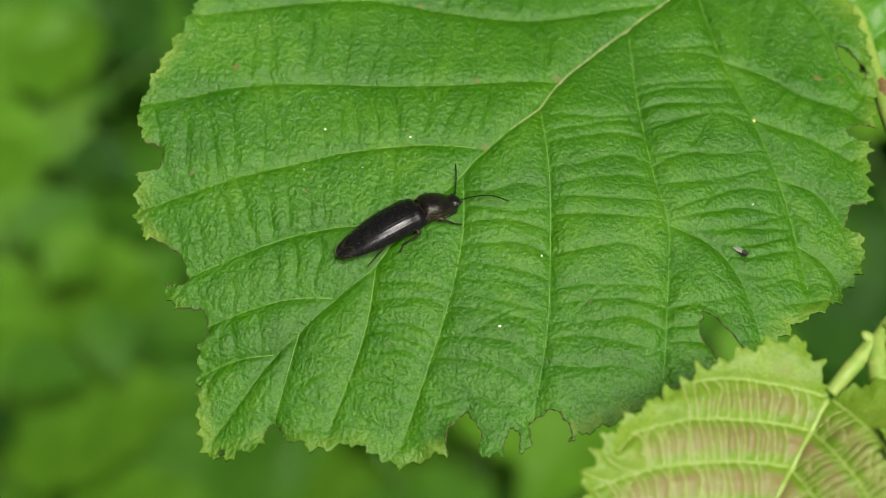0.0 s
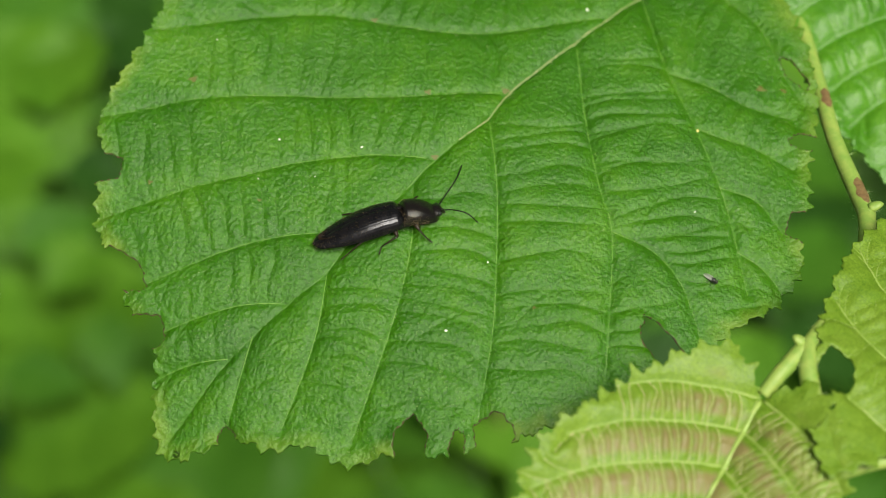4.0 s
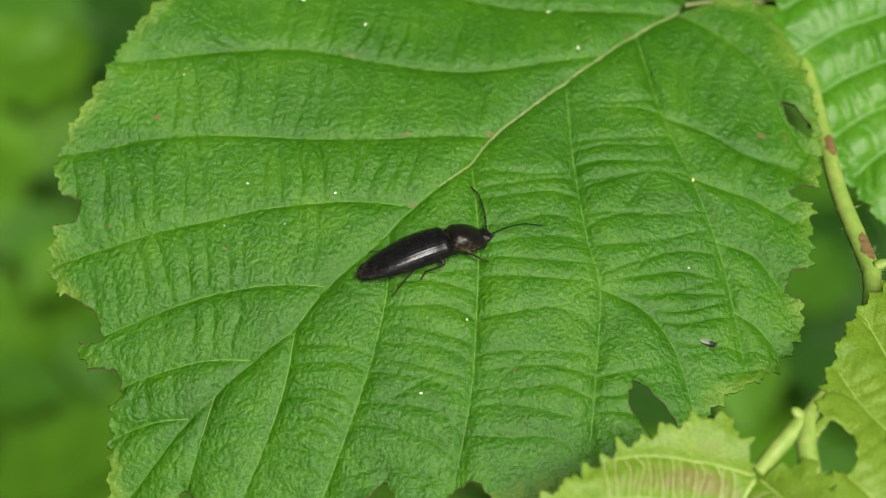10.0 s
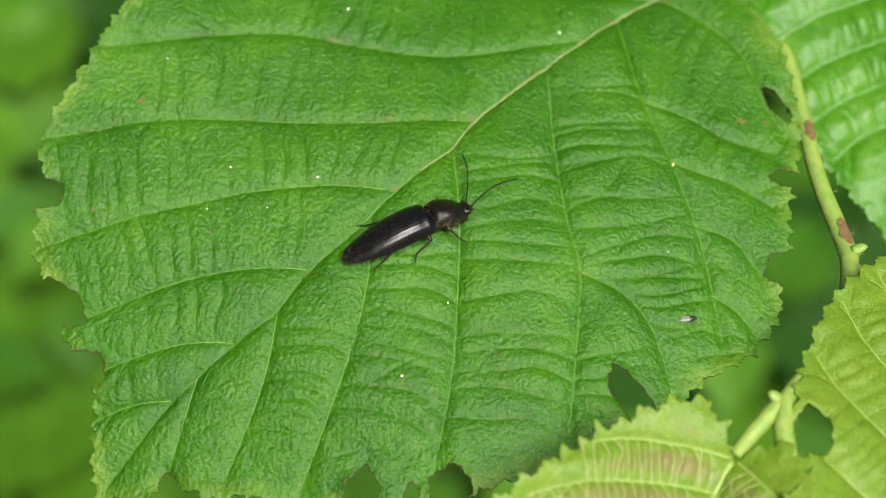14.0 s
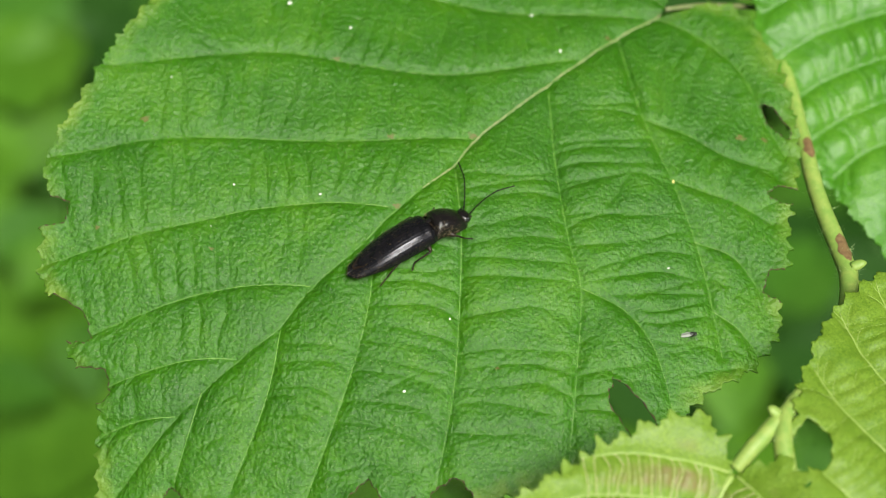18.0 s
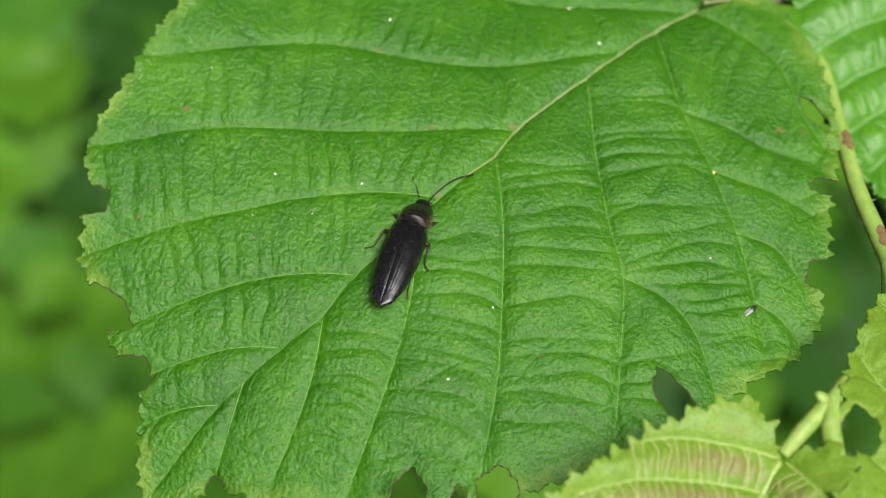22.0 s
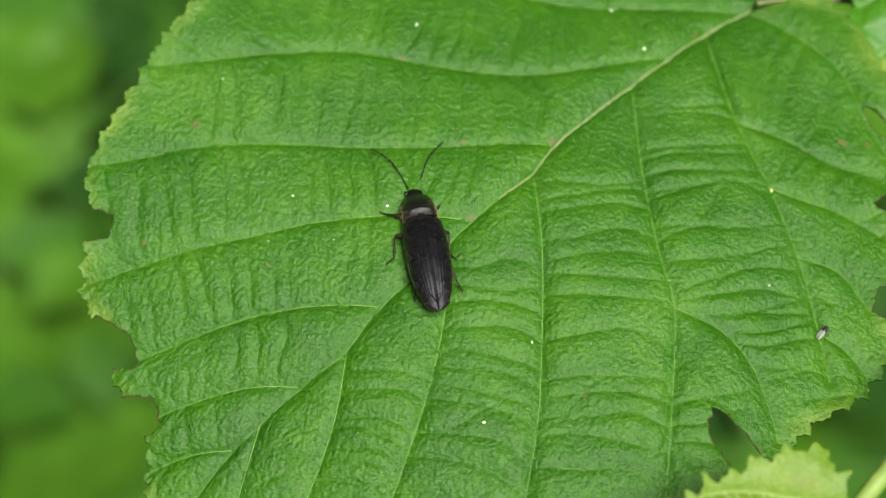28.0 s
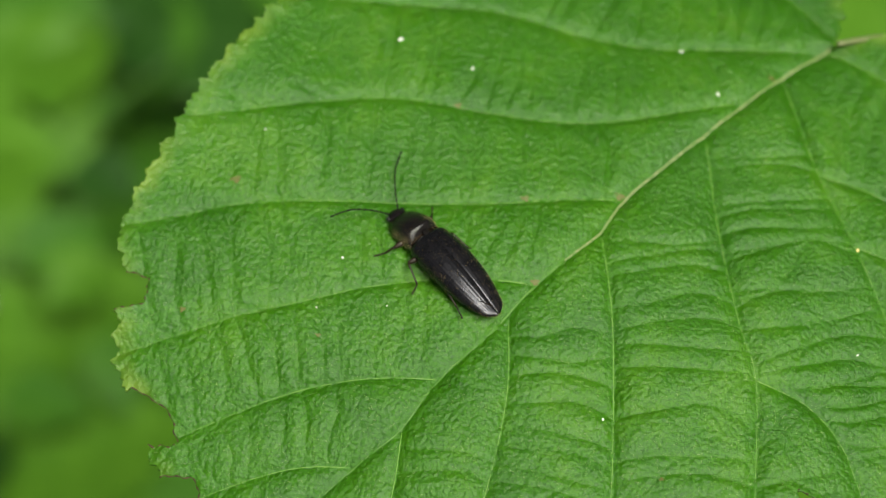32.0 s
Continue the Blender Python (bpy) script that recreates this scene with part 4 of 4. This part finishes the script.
# stems to carry the added leaf bank, out of view as well
for k in range(22):
    az = -0.1 + (np.pi + 0.2) * k / 21 + wide.uniform(-0.06, 0.06)
    d = np.array([np.cos(az), np.sin(az)]) * wide.uniform(1150, 1450)
    top = wide.uniform(1150, 1500)
    way = [(*(d * s + [0, 250]), h) for s, h in ((1.0, -20), (1.03, top * 0.35), (0.97, top * 0.7), (0.8, top))]
    part("stem", *tube(spline(way, 24), np.linspace(11, 4, 24), 8), M_BARK, thicket, "thin brown hazel stem")

# ---- click beetle ----
beetle = new("click_beetle")
beetle.empty_display_size = 0.005
tagged(beetle, "slender black click beetle with grooved wing cases on the leaf", "beetle")


def ease(u, xs, ys):
    """A smooth curve through the given values."""
    xs, ys = np.array(xs, float), np.array(ys, float)
    m = np.gradient(ys, xs)
    k = np.clip(np.searchsorted(xs, u, side="right") - 1, 0, len(xs) - 2)
    h = xs[k + 1] - xs[k]
    t = np.clip((u - xs[k]) / h, 0, 1)
    return ((2 * t ** 3 - 3 * t ** 2 + 1) * ys[k] + (t ** 3 - 2 * t ** 2 + t) * h * m[k] + (3 * t ** 2 - 2 * t ** 3) * ys[k + 1] + (t ** 3 - t ** 2) * h * m[k + 1])


def surface(fn, nu, nv):
    u, v = np.meshgrid(np.linspace(0, 1, nu), np.linspace(0, 1, nv), indexing="ij")
    p = np.stack(fn(u, v), -1).reshape(-1, 3)
    i, j = np.meshgrid(np.arange(nu - 1), np.arange(nv - 1), indexing="ij")
    f = np.stack([i * nv + j, (i + 1) * nv + j, (i + 1) * nv + j + 1, i * nv + j + 1], -1).reshape(-1, 4)
    return p, f


def tilt(x):
    """The body stands higher at the shoulders than at its hind end, the shield droops forward."""
    return np.where(x < 2.45, 0.05 * (x + 2), 0.2225 - 0.16 * (x - 2.45))


def elytron(sgn):
    def fn(u, v):
        x = 2.4 - 9.15 * u
        half = ease(u, [0, 0.04, 0.12, 0.3, 0.5, 0.7, 0.85, 0.95, 1], [1.35, 1.76, 1.93, 2.02, 1.98, 1.72, 1.3, 0.84, 0.12])
        crown = ease(u, [0, 0.04, 0.15, 0.35, 0.55, 0.75, 0.9, 1], [1.55, 2.12, 2.44, 2.46, 2.14, 1.58, 1.06, 0.72])
        low = ease(u, [0, 0.5, 0.85, 1], [0.95, 0.75, 0.6, 0.55])
        a = v * np.pi / 2
        groove = 0.007 * np.cos(v * 9 * 2 * np.pi) * np.clip(u * 12, 0, 1) * np.clip((1 - u) * 5, 0, 1)
        y = 0.010 + 0.95 * half * np.sin(a) ** 0.9 * (1 + groove * 0.25)
        z = low + (crown - low) * np.cos(a) ** 0.75 + groove * np.cos(a) - 0.05 * np.exp(-(v / 0.03) ** 2) + tilt(x)
        return x, sgn * y, z
    p, f = surface(fn, 90, 110)
    return part("wing_case", p, f if sgn < 0 else f[:, ::-1], M_ELYTRA, beetle, "dark grooved wing case with lengthwise furrows")


elytron(1)
elytron(-1)


def under(u, v):
    x = 5.0 - 11.1 * u
    half = ease(u, [0, 0.1, 0.3, 0.6, 0.85, 1], [0.8, 1.3, 1.5, 1.6, 1.0, 0.1])
    a = (v - 0.5) * np.pi
    return x, half * np.sin(a), 1.35 - 0.85 * ease(u, [0, 0.2, 0.7, 1], [0.6, 1, 1, 0.9]) * np.cos(a) + np.clip(tilt(x), -0.4, 0.4)


part("abdomen", *surface(under, 40, 24), M_LEG, beetle, "brown-black underside")


def shield(u, v):
    x = 5.8 - 3.4 * u
    half = ease(u, [0, 0.05, 0.2, 0.45, 0.7, 0.9, 1], [0.85, 1.08, 1.36, 1.6, 1.68, 1.62, 1.6])
    crown = ease(u, [0, 0.04, 0.15, 0.4, 0.7, 0.9, 1], [1.05, 1.4, 1.8, 2.25, 2.45, 2.36, 1.9])
    low = ease(u, [0, 0.3, 1], [0.62, 0.75, 0.88])
    a = (v - 0.5) * np.pi
    hind = np.clip((u - 0.85) / 0.15, 0, 1) * np.clip((np.abs(v - 0.5) - 0.34) / 0.16, 0, 1)
    return x - 0.6 * hind, 0.95 * half * np.sign(np.sin(a)) * np.abs(np.sin(a)) ** 0.9, low + (crown - low) * np.cos(a) ** 0.7 - 0.2 * hind + tilt(x)


p, f = surface(shield, 48, 60)
part("pronotum", p, f[:, ::-1], M_THORAX, beetle, "glossy black domed thorax shield")
part("neck_band", *surface(lambda u, v: (2.55 - 0.6 * u, 1.3 * np.sin((v - 0.5) * np.pi), 1.0 + 0.95 * np.cos((v - 0.5) * np.pi)), 4, 24), M_LEG, beetle)
part("scutellum", *ball((2.1, 0, 2.36), (0.4, 0.3, 0.1), 14, 8), M_THORAX, beetle)
head = part("head", *ball((5.7, 0, 0.85), (0.72, 0.9, 0.55), 20, 14), M_THORAX, beetle, "small black head")
for s in (1, -1):
    part("eye", *ball((5.95, s * 0.72, 0.95), (0.25, 0.2, 0.25), 14, 10), M_EYE, head)
    part("mandible", *tube(spline([(6.25, s * 0.28, 0.7), (6.5, s * 0.24, 0.6), (6.59, s * 0.05, 0.57)], 8), np.linspace(0.13, 0.04, 8), 7), M_LEG, head)


def antenna(s):
    path = spline([(0, 0, 0), (1.5, s * 0.0, 0.28), (3.4, s * 0.25, 0.36), (5.1, s * 1.0, 0.1)], 12)
    root = None
    for k in range(11):
        a, b = path[k], path[k + 1]
        shape = tube([a, a + (b - a) * 0.25, a + (b - a) * 0.8, b], [0.042, 0.055, 0.078 if k else 0.10, 0.037], 7)
        if root is None:
            root = part("antenna", *shape, M_FEELER, beetle, "thin black beaded feeler")
        else:
            part("antenna_segment", *shape, M_FEELER, root)
    root.location = Vector((6.15, s * 0.42, 1.1)) * MM
    return root


FEELERS = {1: antenna(1), -1: antenna(-1)}


def leg(x, s, knee, ankle, foot):
    """Coxa at (x, s*0.8); the other joints are given from there."""
    root = part("leg", *ball((0, 0, 0), (0.36, 0.34, 0.3), 12, 8), M_LEG, beetle, "thin jointed brown-black leg")
    root.location = Vector((x, s * 1.05, 0.95)) * MM
    tuck = 0.85 if s > 0 else 0.72
    k, a, t = (np.array(q, float) * [1, s * tuck, 1] for q in (knee, ankle, foot))
    part("femur", *tube(spline([(0, 0, 0), k * 0.5 + [0, 0, 0.05], k], 8), [0.14, 0.24, 0.27, 0.27, 0.25, 0.22, 0.18, 0.13], 8), M_LEG, root)
    part("tibia", *tube(spline([k, (k + a) / 2 + [0, 0, 0.03], a], 8), np.linspace(0.10, 0.07, 8), 7), M_LEG, root)
    part("tarsus", *merge([tube([a + (t - a) * i / 5, a + (t - a) * (i + 0.75) / 5, a + (t - a) * (i + 1) / 5], [0.05, 0.085, 0.045], 6) for i in range(5)]), M_LEG, root)
    return root


LEGS = []
for s in (1, -1):
    LEGS.append(leg(3.3, s, (0.45, 1.25, -0.05), (1.0, 2.0, -0.65), (1.6, 2.7, -0.9)))
    LEGS.append(leg(1.2, s, (0.05, 1.6, 0.0), (-1.7, 1.75, -0.65), (-2.2, 2.6, -0.9)))
    LEGS.append(leg(-1.2, s, (-1.0, 0.95, 0.0), (-2.5, 1.3, -0.7), (-3.5, 1.75, -0.9)))

# short golden hairs lying backwards on the shell, longer along its edges
for fn_, n_ in (("wing", 350), ("shield", 240)):
    pts_ = []
    for s in (1, -1):
        u_, v_ = rng.random(n_), (rng.random(n_) ** 0.7 if fn_ == "wing" else rng.random(n_) ** 0.35)
        if fn_ == "wing":
            half_ = ease(u_, [0, 0.04, 0.12, 0.3, 0.5, 0.7, 0.85, 0.95, 1], [1.35, 1.76, 1.93, 2.02, 1.98, 1.72, 1.3, 0.84, 0.12])
            crown_ = ease(u_, [0, 0.04, 0.15, 0.35, 0.55, 0.75, 0.9, 1], [1.55, 2.12, 2.44, 2.46, 2.14, 1.58, 1.06, 0.72])
            low_ = ease(u_, [0, 0.5, 0.85, 1], [0.95, 0.75, 0.6, 0.55])
            aa = v_ * np.pi / 2
            x_ = 2.4 - 9.15 * u_
            pts_.append((np.stack([x_, s * 0.95 * half_ * np.sin(aa) ** 0.9, low_ + (crown_ - low_) * np.cos(aa) ** 0.75 + tilt(x_)], 1), s, v_))
        else:
            x_, y_, z_ = shield(u_, 0.5 + s * v_ * 0.5)
            pts_.append((np.stack([x_, y_, z_], 1), s, v_))
    root_ = np.vstack([p for p, _, _ in pts_])
    out_ = np.vstack([np.stack([np.full(n_, -1.0), s * v * 0.22, 0.12 - 0.1 * v], 1) for _, s, v in pts_])
    hairs("short_hair", root_, out_, 0.30 if fn_ == "wing" else 0.42, 0.0032 if fn_ == "wing" else 0.006, M_HAIR, beetle, rng)


beetle.scale = (1.035, 1.035, 1.035)

# ---- small fly ----
fly = new("small_fly")
fly.empty_display_size = 0.002
tagged(fly, "tiny black fly with silvery folded wings on the leaf", "fly")
part("thorax", *ball((0.3, 0, 0.44), (0.38, 0.27, 0.28)), M_FLY, fly)
fh = part("head", *ball((0.72, 0, 0.42), (0.17, 0.24, 0.2)), M_FLY, fly)
for s in (1, -1):
    part("eye", *ball((0.76, s * 0.14, 0.46), (0.11, 0.1, 0.13), 10, 8), M_EYE, fh)
part("abdomen", *ball((-0.3, 0, 0.36), (0.5, 0.22, 0.2)), M_FLY, fly)
for s in (1, -1):
    wv, wf = surface(lambda u, v: (0.25 - 1.25 * u, s * (0.1 + (v - 0.3) * 0.28 * np.sin(np.pi * (0.12 + 0.85 * u)) ** 0.6), 0.68 - 0.12 * u - 0.08 * v), 10, 6)
    part("wing", wv, wf, M_WING, fly, "silvery clear wing")
    for x0, dx in ((0.5, 0.35), (0.3, 0.05), (0.1, -0.35)):
        part("leg", *tube(spline([(x0, s * 0.15, 0.3), (x0 + dx * 0.5, s * 0.45, 0.42), (x0 + dx, s * 0.62, 0.02)], 7), 0.03, 5), M_FLY, fly)

fly.scale = (0.88, 0.88, 0.88)

# ---- specks on the leaf ----
for x, y, r, kind_ in ((-12.1, 30.4, 0.36, 0), (-5.7, 27.5, 0.3, 0), (13.2, 30.7, 0.26, 0), (16.1, 25.6, 0.36, 0), (-8.2, 7.2, 0.22, 0), (-13.0, 3.9, 0.16, 0), (-16.8, 8.4, 0.2, 0), (27.0, 9.9, 0.28, 1), (0.3, -13.7, 0.24, 0), (26.0, -0.0, 0.2, 0), (4.6, -6.2, 0.2, 0), (-23.7, 20.4, 0.14, 0), (-18.9, 4.0, 0.14, 0)):
    r *= 0.7
    v, f = ball((0, 0, 0), (r, r * rng.uniform(0.5, 0.75), r * 0.3), 10, 7)
    v = v * (1 + 0.25 * wobble(v[:, :1], v[:, 1:2], 0.2, x))
    q = part("plant_speck" if kind_ == 0 else "pollen_grain", v, f, M_AMBER if kind_ else M_SPECK)
    tagged(q, "yellow grain stuck on the leaf" if kind_ else "tiny white flake lying on the leaf", "speck", "specks on the leaf")
    q.location = on_leaf(x, y, r * 0.2)
    q.rotation_euler = (0, 0, rng.uniform(0, 6))
    if (x, y) == (4.6, -6.2):
        cam.data.dof.focus_object = q
tip = part("water_drop", *ball((0, 0, 0), (0.45, 0.4, 0.5)), M_DROP)
tagged(tip, "clear water drop hanging at the leaf tip", "drop")
tip.location = on_leaf(-26.8, -22.9, -0.1)


# ---- what moves ----
BEETLE_ROWS = [
    # seconds, x, y in mm on the leaf, heading, tilt away from the near side in degrees
    (0, -9.31, -2.98, 25.7, -18),
    (0.5, -9.31, -3.13, 25.4, -18),
    (1, -9.25, -3.14, 23.0, -18),
    (1.5, -8.80, -2.85, 16.8, -19),
    (2, -7.09, -2.18, 17.4, -19),
    (2.5, -6.38, -2.31, 11.7, -19),
    (3, -6.38, -2.31, 11.3, -19),
    (3.5, -6.31, -2.32, 12.6, -19),
    (5.5, -6.39, -2.21, 14.0, -20),
    (6, -5.53, -1.74, 16.9, -20),
    (6.5, -4.92, -1.00, 24.9, -20),
    (7, -4.28, -0.95, 22.4, -20),
    (7.5, -4.64, -1.39, 18.7, -20),
    (8, -4.23, -1.13, 16.6, -20),
    (8.5, -3.41, -1.20, 8.0, -20),
    (9, -1.23, -0.57, 0.8, -20),
    (9.5, -0.34, -0.07, 12.9, -20),
    (10, 0.65, 0.18, 19.9, -20),
    (10.5, 0.84, 0.71, 24.2, -20),
    (11, 0.76, 0.50, 23.6, -20),
    (11.5, 0.69, 0.54, 25.1, -20),
    (12, 0.78, 0.36, 23.4, -20),
    (13, 0.75, 0.54, 24.4, -19),
    (14, 0.74, 0.74, 24.0, -19),
    (15, 0.78, 0.54, 24.5, -19),
    (15.5, 0.71, 0.81, 24.3, -19),
    (17.5, 0.73, 1.08, 28.2, -19),
    (18, 0.70, 1.30, 29.7, -19),
    (18.5, -1.08, -0.05, 30.1, -19),
    (19, -1.48, -0.06, 31.9, -19),
    (19.5, -2.09, 0.28, 35.0, -17),
    (20, -2.63, -0.93, 36.0, -15),
    (20.5, -3.21, -0.92, 54.5, -13),
    (21, -3.87, -0.46, 66.5, -12),
    (22, -4.02, -0.67, 72.0, -10),
    (23, -4.05, -0.74, 74.3, -10),
    (24, -4.05, -0.76, 75.3, -10),
    (24.5, -3.85, -0.74, 75.0, -10),
    (26.5, -4.11, 0.04, 84.0, -10),
    (27, -4.29, 0.40, 88.6, -10),
    (27.5, -4.25, 1.35, 91.8, -9),
    (28, -4.75, 2.50, 100.0, -9),
    (28.5, -5.60, 4.92, 103.0, -9),
    (29, -5.78, 5.34, 102.0, -9),
    (30, -6.03, 5.22, 106.5, -9),
    (31, -5.82, 5.87, 103.6, -9),
    (31.5, -6.50, 6.37, 112.0, -9),
    (32, -8.33, 7.38, 130.9, -9),
]
FEELER_ROWS = [
    # seconds, outward turn of the left and the right feeler, lift of both
    (0, 62, 40, 10, 0), (1, 50, 70, 10, 0), (2, 62, 20, 15, 0), (3, 42, 30, 12, 5), (6, 50, 85, 12, 0), (7, 66, 75, 15, 0), (8, 60, 75, 12, 0), (9, 80, 50, 12, 5),
    (10, 80, 22, 15, 5), (11, 60, 8, 18, 8), (12, 60, 0, 20, 8), (15, 62, 0, 20, 8), (18, 58, 5, 20, 8), (19, 60, 30, 20, 5), (20, 20, 20, 10, 5), (21, 65, 30, 10, 5), (22, 40, 35, 10, 6),
    (23, 25, 35, 12, 8), (24, 28, 35, 12, 8), (27, 70, 40, 12, 8), (28, 25, 30, 12, 5), (29, 55, 40, 10, 8), (30, 32, 38, 12, 8), (31, 22, 45, 12, 8), (32, 60, 38, 15, 8)]
FLY_ROWS = [
    (0, 24.3, -5.6, -35), (2, 24.6, -5.8, -35), (2.5, 25.3, -6.2, -38), (3.5, 26.7, -7.5, -40), (5.5, 27.5, -7.9, -30), (9, 27.5, -7.9, -25), (11, 27.4, -7.9, -15), (12, 27.5, -7.4, 0), (13, 27.6, -7.2, 8), (18, 27.6, -7.2, 10), (19, 27.7, -7.1, 14), (20, 28.8, -6.6, 15), (20.5, 28.9, -5.9, 12), (21.5, 29.1, -5.8, 25), (22, 29.6, -5.5, 40), (23, 30.5, -4.5, 52), (24.5, 30.4, -4.3, 50), (30, 30.6, -4.1, 50), (32, 30.6, -4.0, 50)]


def motions():
    rows, travel, gaits = [], 0.0, []
    last = None
    for t, x, y, heading, lean in BEETLE_ROWS:
        d = Vector((np.cos(radians(heading)), np.sin(radians(heading)), 0)) * 4
        front, back = on_leaf(x + d.x, y + d.y), on_leaf(x - d.x, y - d.y)
        pitch = np.degrees(np.arctan2(front.z - back.z, 0.008))
        p = (front + back + on_leaf(x, y)) / 3
        turn = Matrix.Rotation(radians(heading), 4, "Z") @ Matrix.Rotation(radians(-pitch), 4, "Y")
        slant = Matrix.Rotation(radians(lean), 4, "X")
        rows.append((t, Matrix.Translation((x * MM, y * MM, p.z + 0.00115)) @ slant @ turn @ Matrix.Translation((0, 0, -0.0009))))
        level = (turn.inverted() @ slant.inverted() @ turn)
        if last:
            travel += np.hypot(x - last[0], y - last[1]) + abs(heading - last[2]) * 0.06
        last = (x, y, heading)
        gaits.append((t, travel, level))
    walk(beetle, rows)
    for k, ob in enumerate(LEGS):
        home = ob.matrix_basis.copy()
        sign = 1 if k < 3 else -1
        walk(ob, [(t, home @ level @ Matrix.Rotation(radians(sign * 14 * np.sin(s * 2.2 + np.pi * (k % 2) + 0.6 * k)), 4, "Z")) for t, s, level in gaits])
    for s, ob in FEELERS.items():
        home = ob.matrix_basis.copy()
        walk(ob, [(r[0], home @ Matrix.Rotation(radians(s * (r[1 if s > 0 else 2] - 6)), 4, "Z") @ Matrix.Rotation(radians(-r[3]), 4, "Y")) for r in FEELER_ROWS])
    walk(fly, [(t, Matrix.Translation(on_leaf(x, y, 0.02)) @ Matrix.Rotation(radians(a), 4, "Z")) for t, x, y, a in FLY_ROWS])


motions()
